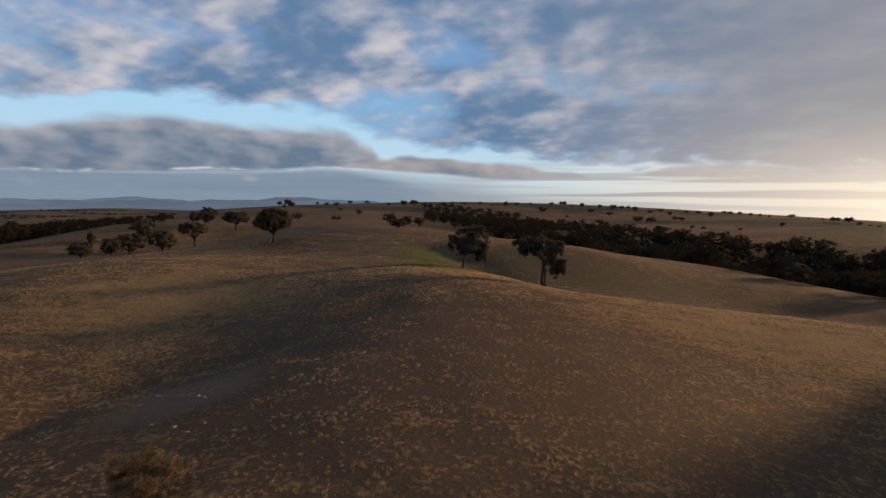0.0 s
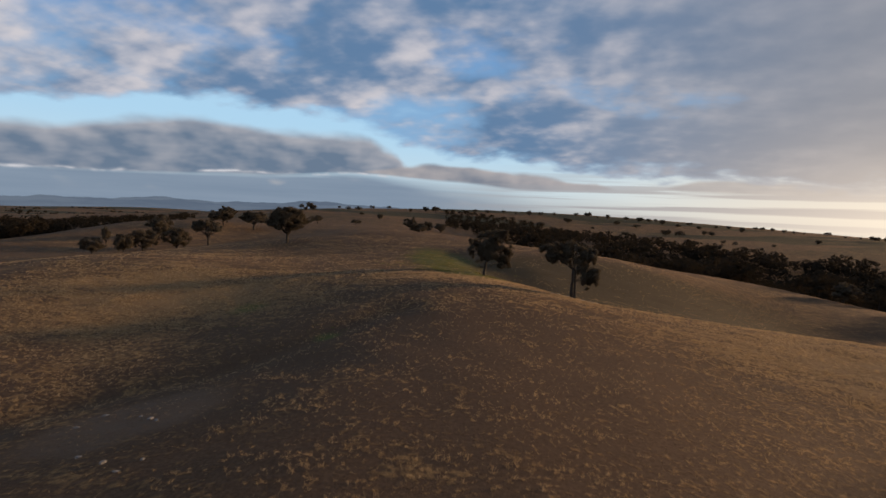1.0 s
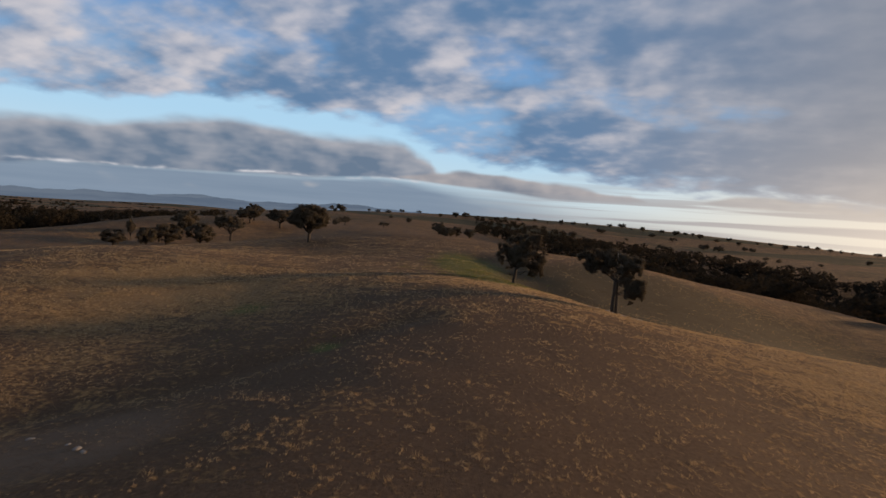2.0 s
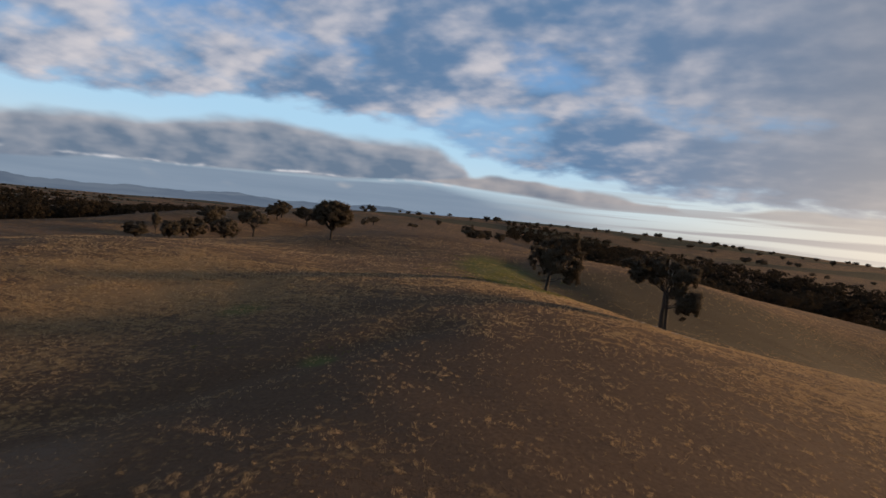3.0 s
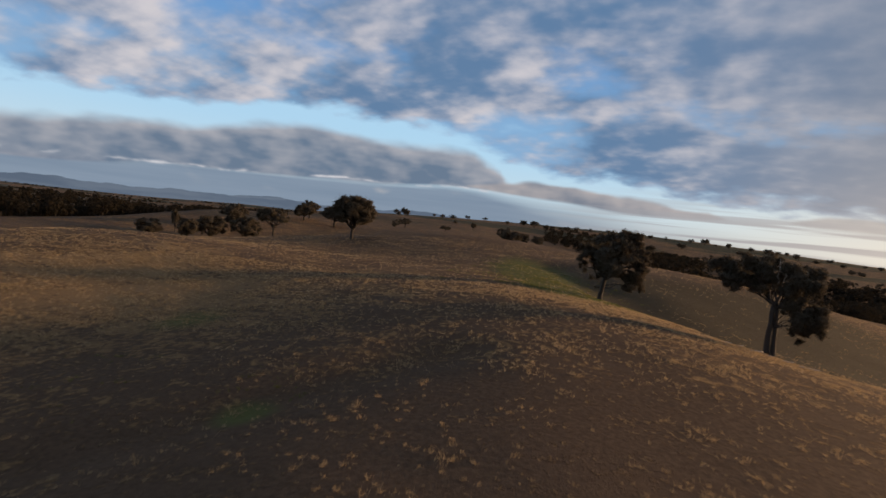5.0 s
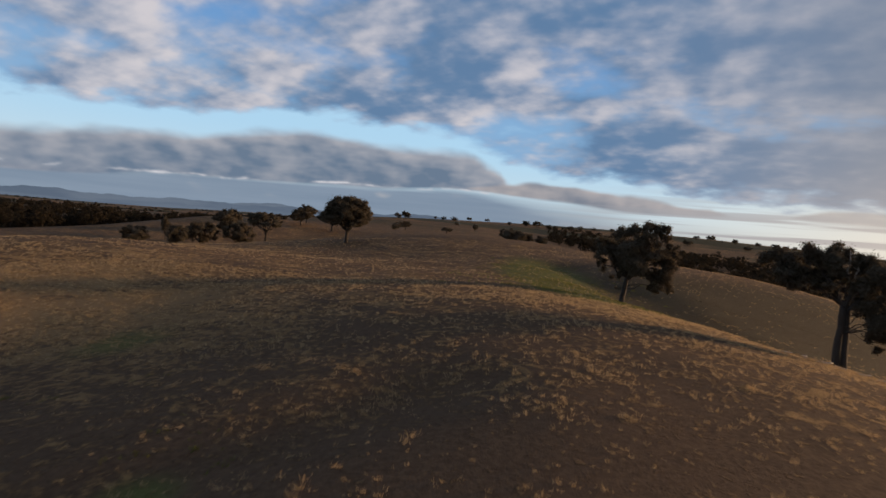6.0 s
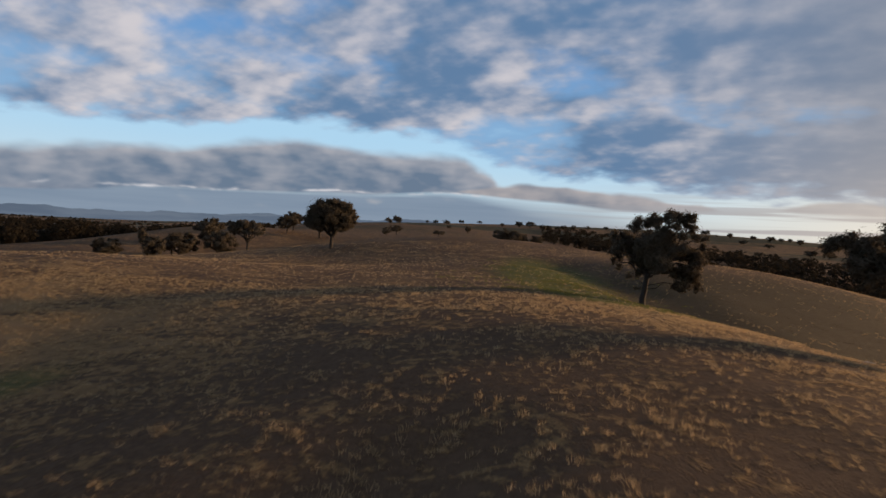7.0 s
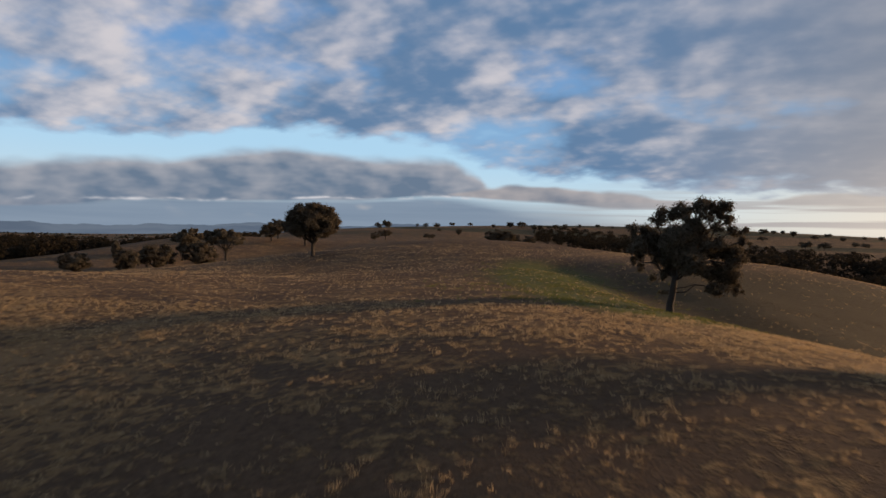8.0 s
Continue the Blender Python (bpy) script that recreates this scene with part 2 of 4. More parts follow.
def land(x, y):
    """Height of the ground at x, y (numbers or arrays)."""
    x, y = np.asarray(x, float), np.asarray(y, float)
    r = np.hypot(x, y)
    t = np.clip((r - 600) / 2040, 0, 1)
    z = -7.2 - 38.4 * t * t * (3 - 2 * t)
    for hills, size in ((BROAD, 396.0), (WIDE, 126.0), (MIDDLE_LEFT, 48.0), (MIDDLE_RIGHT, 48.0), (MIDDLE_SIDES, 48.0), (SMALL, 27.6), (SMALL_SIDES, 27.6), (UNSEEN_SHADE_RIDGE, 17.0)):
        for a, b, h in hills:
            z = z + h * np.exp(-((x - a) ** 2 + (y - b) ** 2) / (2 * size * size))
    for depth, wide, line in GULLIES:
        near = np.full(np.shape(x), 1e9)
        for (ax, ay), (bx, by) in zip(line, line[1:]):
            u = np.clip(((x - ax) * (bx - ax) + (y - ay) * (by - ay)) / ((bx - ax) ** 2 + (by - ay) ** 2), 0, 1)
            near = np.minimum(near, (x - ax - u * (bx - ax)) ** 2 + (y - ay - u * (by - ay)) ** 2)
        z = z - depth * np.exp(-near / (wide * wide))
    # small unevenness of the paddock
    z = z + 0.10 * np.sin(x / 3.1 + 1.7 * np.sin(y / 5.3)) * np.sin(y / 3.7 + 1.3 * np.sin(x / 6.1))
    z = z + 0.22 * np.sin(x / 13 + 2.1 * np.sin(y / 19)) * np.sin(y / 11 + 1.1)
    return z


# ---------------------------------------------------------------- materials
def ground_material():
    m, g, bsdf = material("dry_paddock")
    pos = g.node("ShaderNodeTexCoord").outputs["Object"]
    s = g.node("ShaderNodeSeparateXYZ")
    g.link(pos, s.inputs[0])
    px, py = s.outputs[0], s.outputs[1]
    broad = g.noise(pos, 0.018, 4.0, 0.55)
    mid = g.noise(pos, 0.11, 4.0, 0.6)
    patch = g.noise(pos, 0.55, 5.0, 0.6)
    clump = g.noise(pos, 1.75, 2.5, 0.5)
    grain = g.noise(pos, 8.0, 4.0, 0.62)
    fine = g.noise(pos, 3.2, 5.0, 0.7)

    def spot(x, y, wide, long, turn):
        c, sn = math.cos(radians(turn)), math.sin(radians(turn))
        u = g.math("ADD", g.math("MULTIPLY", g.math("SUBTRACT", px, x), c), g.math("MULTIPLY", g.math("SUBTRACT", py, y), sn))
        v = g.math("SUBTRACT", g.math("MULTIPLY", g.math("SUBTRACT", py, y), c), g.math("MULTIPLY", g.math("SUBTRACT", px, x), sn))
        return g.math("MULTIPLY", g.bell(u, 0.0, wide), g.bell(v, 0.0, long))

    # thick straw on the open faces, also painting in their sunlight
    thick_lit = g.math("ADD", spot(-50.0, 104.0, 24.0, 26.0, 0.0), g.math("ADD", spot(9.0, 119.0, 16.0, 8.0, -30.0), spot(56.0, 92.0, 24.0, 20.0, -20.0)))
    # thin and grazed in the hollow, also painting in shade there and on the spur
    grazed_shade = g.math("ADD", spot(56.0, 172.0, 56.0, 27.0, -12.0), spot(4.0, 70.0, 28.0, 32.0, 0.0))
    straw = g.mix(g.ramp(broad, 0.35, 0.65), (0.165, 0.109, 0.055), (0.225, 0.148, 0.070))
    straw = g.mix(g.ramp(grain, 0.34, 0.60), g.mix(0.45, straw, (0.098, 0.063, 0.035)), straw)
    soil = g.mix(g.ramp(fine, 0.30, 0.70), (0.050, 0.0335, 0.0215), (0.090, 0.0605, 0.038))
    soil = g.mix(g.math("MULTIPLY", g.ramp(mid, 0.35, 0.65), 0.5), soil, (0.076, 0.051, 0.033))
    # tufts stand in loose bands across the slope
    bands = g.noise(g.vec("MULTIPLY", pos, (0.35, 1.0, 1.0)), 0.45, 3.0, 0.55, 0.6)
    grown = g.math("ADD", g.math("MULTIPLY", clump, 0.50), g.math("MULTIPLY", grain, 0.20))
    grown = g.math("ADD", grown, g.math("SUBTRACT", g.math("MULTIPLY", bands, 0.32), 0.12))
    grown = g.math("ADD", grown, g.math("ADD", g.math("MULTIPLY", g.math("SUBTRACT", mid, 0.5), 0.25), g.math("MULTIPLY", g.math("SUBTRACT", patch, 0.5), 0.25)))
    grown = g.math("ADD", grown, g.math("MULTIPLY", g.math("SUBTRACT", g.math("MULTIPLY", thick_lit, 1.3), grazed_shade), 0.12))
    tuft = g.ramp(grown, 0.37, 0.50)
    col = g.mix(tuft, soil, straw)
    # greener feed in the damp hollows
    damp = g.math("ADD", spot(-4.0, 166.0, 10.0, 34.0, 10.0), spot(5.0, 136.0, 9.0, 7.0, 0.0))
    damp = g.math("ADD", damp, g.math("ADD", g.math("MULTIPLY", spot(-15.6, 78.6, 1.8, 2.2, 0.0), 0.7), g.math("MULTIPLY", spot(-32.0, 97.0, 4.0, 5.0, 0.0), 0.5)))
    green = g.mix(patch, (0.045, 0.062, 0.018), (0.10, 0.110, 0.036))
    col = g.mix(g.math("MULTIPLY", g.ramp(g.math("ADD", damp, g.math("MULTIPLY", mid, 0.5)), 0.40, 0.88), 0.82), col, green)
    bare = g.math("ADD", spot(-25.0, 54.0, 6.0, 9.0, -30.0), g.math("MULTIPLY", mid, 0.5))
    col = g.mix(g.math("MULTIPLY", g.ramp(bare, 0.55, 0.95), 0.85), col, g.mix(grain, (0.078, 0.058, 0.042), (0.125, 0.094, 0.068)))
    # shade over the far hollow, painted in as a darker mix with uneven edges
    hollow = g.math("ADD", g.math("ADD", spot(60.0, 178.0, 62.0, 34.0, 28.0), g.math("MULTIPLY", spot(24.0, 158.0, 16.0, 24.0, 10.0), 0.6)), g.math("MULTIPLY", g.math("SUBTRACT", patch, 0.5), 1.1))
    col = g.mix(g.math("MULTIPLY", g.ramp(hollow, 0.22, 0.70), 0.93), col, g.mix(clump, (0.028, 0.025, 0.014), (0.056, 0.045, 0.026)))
    # scattered woodland on the distant country
    away = g.math("SQRT", g.math("ADD", g.math("MULTIPLY", px, px), g.math("MULTIPLY", py, py)))
    scrub = g.math("MULTIPLY", g.ramp(away, 480.0, 800.0), g.ramp(g.noise(g.vec("MULTIPLY", pos, (0.5, 1.0, 1.0)), 0.0065, 4.0, 0.6), 0.47, 0.55))
    col = g.mix(scrub, col, (0.03, 0.034, 0.02))
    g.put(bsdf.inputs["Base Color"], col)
    bsdf.inputs["Roughness"].default_value = 0.95
    bsdf.inputs["Specular IOR Level"].default_value = 0.08
    bump = g.node("ShaderNodeBump")
    bump.inputs["Strength"].default_value, bump.inputs["Distance"].default_value = 0.9, 0.25
    g.put(bump.inputs["Height"], g.math("ADD", g.math("MULTIPLY", g.ramp(grown, 0.32, 0.56), 0.55), g.math("MULTIPLY", grain, 0.30)))
    g.link(bump.outputs[0], bsdf.inputs["Normal"])
    return m


def leaf_material(name, a, b, tint, through_leaf=0.42):
    """Thin leaves and blades: part of the light comes through them."""
    m = bpy.data.materials.new(name)
    m.use_nodes = True
    g = Graph(m.node_tree)
    out, both = g.node("ShaderNodeOutputMaterial"), g.node("ShaderNodeMixShader")
    front, back = g.node("ShaderNodeBsdfDiffuse"), g.node("ShaderNodeBsdfTranslucent")
    r = g.node("ShaderNodeNewGeometry").outputs["Random Per Island"]
    o = g.node("ShaderNodeObjectInfo").outputs["Random"]
    col = g.mix(r, a, b)
    clump = g.noise(g.node("ShaderNodeTexCoord").outputs["Object"], 0.16, 2.0, 0.5)
    col = g.mix(g.ramp(clump, 0.38, 0.66), col, g.mix(0.5, col, tint))
    col = g.mix(g.math("MULTIPLY", o, 0.35), col, tuple(0.5 * (p + q) for p, q in zip(a, b)))
    for shader in (front, back):
        g.put(shader.inputs[0], col)
    both.inputs[0].default_value = through_leaf
    for k, n in ((1, front), (2, back), ):
        g.link(n.outputs[0], both.inputs[k])
    g.link(both.outputs[0], out.inputs[0])
    return m


def bark_material(name, a, b):
    m, g, bsdf = material(name)
    pos = g.node("ShaderNodeTexCoord").outputs["Object"]
    n = g.noise(g.vec("MULTIPLY", pos, (7.0, 7.0, 1.2)), 1.0, 5.0, 0.6)
    blotch = g.noise(pos, 1.3, 3.0, 0.5)
    g.put(bsdf.inputs["Base Color"], g.mix(g.math("MULTIPLY", n, g.ramp(blotch, 0.2, 0.8)), a, b))
    bsdf.inputs["Roughness"].default_value = 0.9
    bump = g.node("ShaderNodeBump")
    bump.inputs["Strength"].default_value, bump.inputs["Distance"].default_value = 0.7, 0.06
    g.put(bump.inputs["Height"], n)
    g.link(bump.outputs[0], bsdf.inputs["Normal"])
    return m


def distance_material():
    """Far ranges, beyond all that shifts, with blue haze painted in as their own glow."""
    m = bpy.data.materials.new("painted_haze_glow")
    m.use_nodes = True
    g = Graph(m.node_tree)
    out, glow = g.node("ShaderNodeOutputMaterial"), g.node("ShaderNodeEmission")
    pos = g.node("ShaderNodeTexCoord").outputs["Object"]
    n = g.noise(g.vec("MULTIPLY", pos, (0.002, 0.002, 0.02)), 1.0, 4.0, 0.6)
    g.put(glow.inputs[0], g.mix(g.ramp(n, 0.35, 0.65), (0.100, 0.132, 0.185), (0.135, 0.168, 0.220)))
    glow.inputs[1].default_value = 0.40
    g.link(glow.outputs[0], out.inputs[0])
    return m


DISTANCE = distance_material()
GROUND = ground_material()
LEAF = leaf_material("gum_leaves", (0.060, 0.055, 0.043), (0.124, 0.108, 0.082), (0.085, 0.066, 0.049))
BARK = bark_material("dark_bark", (0.018, 0.014, 0.011), (0.048, 0.038, 0.030))
# leaves of the woods and far belts, with shade put into the colour
SHADED_LEAF = leaf_material("shade_dark_leaves", (0.019, 0.0175, 0.0135), (0.036, 0.032, 0.024), (0.036, 0.029, 0.021))
DEADWOOD = bark_material("weathered_wood", (0.22, 0.20, 0.17), (0.55, 0.51, 0.46))
GRASS = leaf_material("dry_grass_blades", (0.20, 0.146, 0.082), (0.56, 0.425, 0.250), (0.37, 0.268, 0.152))
GREEN_GRASS = leaf_material("green_grass_blades", (0.075, 0.090, 0.028), (0.16, 0.165, 0.055), (0.13, 0.11, 0.045))
SHRUB = leaf_material("dry_shrub_leaves", (0.095, 0.070, 0.038), (0.23, 0.165, 0.090), (0.15, 0.105, 0.06))
STONE = bark_material("pale_field_stone", (0.10, 0.095, 0.09), (0.26, 0.25, 0.24))


# ---------------------------------------------------------------- mesh helpers
def mesh_object(name, verts, faces, mat, parent=None, label="", smooth=False):
    me = bpy.data.meshes.new(name)
    me.from_pydata(verts, [], faces)
    me.materials.append(mat)
    if smooth:
        me.shade_smooth()
    ob = new(name, me)
    ob.parent = parent
    if label:
        ob["label"] = label
    return ob


# ---------------------------------------------------------------- the ground
def spread(n, reach, inner):
    """Coordinates from -reach to reach, about inner apart in the middle and wider outward."""
    u = np.linspace(-1, 1, n)
    k = np.arcsinh(reach / (inner * n / 2) * 3) * 1.0
    return reach * np.sinh(k * u) / np.sinh(k)


def build_ground():
    xs, ys = spread(440, 4800, 0.85), spread(440, 4800, 0.85) + 75
    gx, gy = np.meshgrid(xs, ys)
    verts = np.stack([gx, gy, land(gx, gy)], -1).reshape(-1, 3)
    n = len(xs)
    i = np.arange(n - 1)[:, None] * n + np.arange(n - 1)[None]
    faces = np.stack([i, i + 1, i + n + 1, i + n], -1).reshape(-1, 4)
    me = bpy.data.meshes.new("ground")
    me.vertices.add(len(verts))
    me.vertices.foreach_set("co", verts.ravel())
    me.loops.add(faces.size)
    me.loops.foreach_set("vertex_index", faces.ravel())
    me.polygons.add(len(faces))
    me.polygons.foreach_set("loop_start", np.arange(0, faces.size, 4))
    me.update()
    me.materials.append(GROUND)
    me.shade_smooth()
    ob = new("ground", me)
    return tagged(ob, "rolling dry grass paddock with bare earth and gullies", "ground", kind="structure")


build_ground()


# ---------------------------------------------------------------- trees
def tube(verts, faces, points, radii, sides=7):
    """Adds a tapered tube along points to verts and faces."""
    base = len(verts)
    for k, (p, r) in enumerate(zip(points, radii)):
        t = (points[min(k + 1, len(points) - 1)] - points[max(k - 1, 0)]).normalized()
        a = t.orthogonal().normalized()
        b = t.cross(a)
        for s in range(sides):
            ang = 2 * math.pi * s / sides
            verts.append(p + r * (math.cos(ang) * a + math.sin(ang) * b))
    for k in range(len(points) - 1):
        for s in range(sides):
            i, j = base + k * sides + s, base + k * sides + (s + 1) % sides
            faces.append((i, j, j + sides, i + sides))
    faces.append(tuple(base + (len(points) - 1) * sides + s for s in range(sides)))


def bent(rng, a, b, wobble, n=5, sag=0.0):
    """A crooked line from a to b."""
    out = []
    for k in range(n + 1):
        t = k / n
        s = math.sin(math.pi * t) * wobble
        out.append(a.lerp(b, t) + Vector((rng.uniform(-s, s), rng.uniform(-s, s), rng.uniform(-s, s) * 0.6 + sag * math.sin(math.pi * t))))
    return out


def leaves(rs, centres, sizes, count, length, width, face=0.9):
    """Verts and faces of count small leaf blades hung round the centres, turned outward by face."""
    centres, sizes = np.array(centres), np.array(sizes)
    weight = sizes ** 2
    pick = rs.choice(len(centres), count, p=weight / weight.sum())
    d = rs.normal(size=(count, 3))
    d /= np.linalg.norm(d, axis=1)[:, None]
    rad = np.abs(rs.normal(size=count)) * 0.42 + 0.25
    pos = centres[pick] + d * (rad * sizes[pick])[:, None] * np.array([1.0, 1.0, 0.8])
    heart = centres.mean(0) * np.array([1.0, 1.0, 0.8])
    out = pos - heart
    out /= np.linalg.norm(out, axis=1)[:, None] + 1e-6
    n = face * (out + 0.7 * d) + rs.normal(size=(count, 3)) * 0.6
    n /= np.linalg.norm(n, axis=1)[:, None]
    a = rs.normal(size=(count, 3)) + np.array([0, 0, -0.8])
    a -= n * (a * n).sum(1)[:, None]
    a /= np.linalg.norm(a, axis=1)[:, None]
    b = np.cross(a, n)
    ln = length * rs.uniform(0.6, 1.4, count)[:, None]
    wd = width * rs.uniform(0.6, 1.4, count)[:, None]
    v = np.stack([pos - b * wd * 0.5, pos + b * wd * 0.5, pos + a * ln], 1).reshape(-1, 3)
    return v, np.arange(count * 3).reshape(-1, 3)


def quad_mesh(name, v, f, mat):
    """A mesh of polygons that all have the same number of corners, from arrays."""
    me = bpy.data.meshes.new(name)
    me.vertices.add(len(v))
    me.vertices.foreach_set("co", np.ascontiguousarray(v, float).ravel())
    me.loops.add(f.size)
    me.loops.foreach_set("vertex_index", np.ascontiguousarray(f).ravel())
    me.polygons.add(len(f))
    me.polygons.foreach_set("loop_start", np.arange(0, f.size, f.shape[1]))
    me.update()
    me.materials.append(mat)
    return me


def turned(lobes, degrees):
    """Lobes given as across, deep, up, radius, turned so that across lies at that angle."""
    c, s = math.cos(radians(degrees)), math.sin(radians(degrees))
    return [(a * c - d * s, a * s + d * c, u, r * 1.15) for a, d, u, r in lobes]


def gum_tree(name, seed, trunks, fork, lobes, count, leaf=(0.30, 0.13), clumps=9, dead=(), bole=0.75, hollow=0.0, droop=0.0):
    """A gum: one or more tapered trunks (foot, radius), crooked limbs to each lobe (x, y, z, radius), and leaves in clumps round the twigs.
    dead: ends of bare bleached branches. Returns the tree at the origin."""
    rng, rs = random.Random(seed), np.random.RandomState(seed)
    root = new(name)
    fork = Vector(fork)
    for foot, r in trunks:
        tv, tf = [], []
        top = fork + Vector(foot) * 0.55
        line = bent(rng, Vector(foot) + Vector((0, 0, -0.6)), top, 0.25 * r, 6)
        tube(tv, tf, line, [r * k for k in (1.55, 1.12, 0.98, 0.92, 0.88, 0.84, 0.78)], 10)
        mesh_object("trunk", tv, tf, BARK, root, smooth=True)
    r = sum(t[1] for t in trunks) / len(trunks)
    centres, sizes = [], []
    for lx, ly, lz, lr in lobes:
        lv, lf = [], []
        c = Vector((lx, ly, lz))
        start = fork + Vector((rng.uniform(-0.2, 0.2), rng.uniform(-0.2, 0.2), rng.uniform(-0.5, 0.1)))
        if lz < fork.z:
            start = fork * 0.58 + Vector((rng.uniform(-0.1, 0.1), 0.0, rng.uniform(-0.15, 0.15)))
        limb = bent(rng, start, c, 0.10 * (c - start).length, 6, sag=0.08 * (c - start).length)
        r0 = r * bole * min(1.0, 0.25 + 0.22 * lr) * rng.uniform(0.85, 1.1) * (0.55 if lz < fork.z else 1.0)
        tube(lv, lf, limb, [r0 * (1 - 0.72 * k / 6) for k in range(7)], 7)
        n = max(3, int(clumps * lr * lr / 2.5))
        for _ in range(n):
            d = Vector((rng.gauss(0, 1), rng.gauss(0, 1), rng.gauss(0.1, 0.9))).normalized()
            tip = c + Vector((d.x, d.y, d.z * 0.8)) * lr * (hollow + (1 - hollow) * rng.uniform(0.35, 1.0))
            twig = bent(rng, limb[rng.choice((4, 5, 6))], tip, 0.12 * lr, 4)
            tube(lv, lf, twig, [r0 * k for k in (0.26, 0.2, 0.15, 0.1, 0.05)], 3)
            centres.append(tuple(tip))
            sizes.append(lr * rng.uniform(0.36, 0.64))
            if rng.random() < droop:
                centres.append((tip.x, tip.y, tip.z - lr * 0.45))
                sizes.append(lr * rng.uniform(0.28, 0.45))
        mesh_object("limb", lv, lf, BARK, root, smooth=True)
    if dead:
        dv, df = [], []
        for ex, ey, ez in dead:
            end = Vector((ex, ey, ez))
            start = fork.lerp(end, 0.45)
            line = bent(rng, start, end, 0.06 * (end - start).length, 6)
            tube(dv, df, line, [0.085 * (1 - 0.85 * k / 6) for k in range(7)], 6)
            for k in (3, 4, 5):
                tip = line[k] + Vector((rng.uniform(-0.6, 0.6), rng.uniform(-0.4, 0.4), rng.uniform(0.2, 0.8)))
                tube(dv, df, bent(rng, line[k], tip, 0.08, 3), [0.035, 0.028, 0.02, 0.01], 5)
        mesh_object("dead_branch", dv, df, DEADWOOD, root, "bare bleached dead branches", smooth=True)
    v, f = leaves(rs, centres, sizes, count, *leaf)
    crown = new("crown", quad_mesh("crown", v, f, LEAF))
    crown.parent = root
    return root


def dome(rng, height, width, low, n):
    """Lobes of a rounded, uneven crown between low * height and the top."""
    mid, tall = height * (0.5 + low / 2), height * (0.5 - low / 2)
    out = [(0.0, 0.0, mid + 0.1 * tall, 0.42 * tall)]
    for k in range(n):
        up = 0.97 - (1.62 if low > 0.12 else 1.9) * (k + 0.5) / n
        ang, flat = 2.4 * k + rng.uniform(-0.4, 0.4), math.sqrt(1 - up * up)
        reach = rng.uniform(0.58, 0.80)
        out.append((math.cos(ang) * flat * reach * width / 2, math.sin(ang) * flat * reach * width / 2, mid + up * reach * tall, rng.uniform(0.26, 0.38) * min(tall, width / 2)))
    return out


def stand(ob, x, y, turn=0.0, size=1.0, tall=1.0, sink=0.0):
    """Sets a thing on the ground."""
    ob.matrix_basis = ground_pose(x, y, turn, size, tall, sink)
    return ob


def ground_pose(x, y, turn=0.0, size=1.0, tall=1.0, sink=0.0):
    return Matrix.Translation((x, y, float(land(x, y)) - sink)) @ Matrix.Rotation(radians(turn), 4, "Z") @ Matrix.Diagonal((size, size, size * tall, 1))


# the old forked gum on the shoulder of the spur
tagged(stand(gum_tree("gum_tree", 3, [((-0.36, 0, 0), 0.28), ((0.34, 0.1, 0), 0.24)], (-0.1, 0, 5.6), turned(
    [(-5.8, 0.2, 9.0, 1.0), (-5.0, -0.6, 8.0, 0.95), (-4.5, 0.8, 9.7, 1.0), (-3.9, 0.4, 8.6, 1.1), (-3.5, -0.2, 7.4, 0.9), (-3.1, -0.8, 10.0, 1.0), (-2.6, 0.6, 7.8, 1.1), (-1.8, -0.5, 9.6, 1.1),
     (-1.5, 0.2, 7.2, 0.9), (-1.0, 0.9, 10.4, 0.9), (-0.8, 0.3, 8.6, 1.0), (0.9, 0.5, 9.8, 1.1), (2.0, -0.3, 9.0, 1.1), (2.9, 0.6, 9.4, 0.95), (3.7, -0.2, 8.5, 0.95), (0.8, -0.7, 7.6, 1.0), (2.8, 0.1, 7.5, 0.9),
     (1.5, 0.4, 6.4, 1.0), (1.7, 0.2, 5.4, 1.05), (2.6, 0.0, 4.6, 1.15), (3.5, 0.2, 5.0, 1.15), (4.3, -0.2, 4.2, 0.9), (2.2, 0.1, 3.4, 0.8), (3.4, -0.1, 3.4, 0.7), (2.5, 0.0, 2.2, 0.55)], -26),
    95000, (0.25, 0.095), 14, dead=[(-0.2, 0.1, 10.6), (0.5, -0.2, 10.2)], droop=0.8), 21.2, 116.8, tall=0.95),
    "old gum tree with twin trunks and bare dead top", "tree")
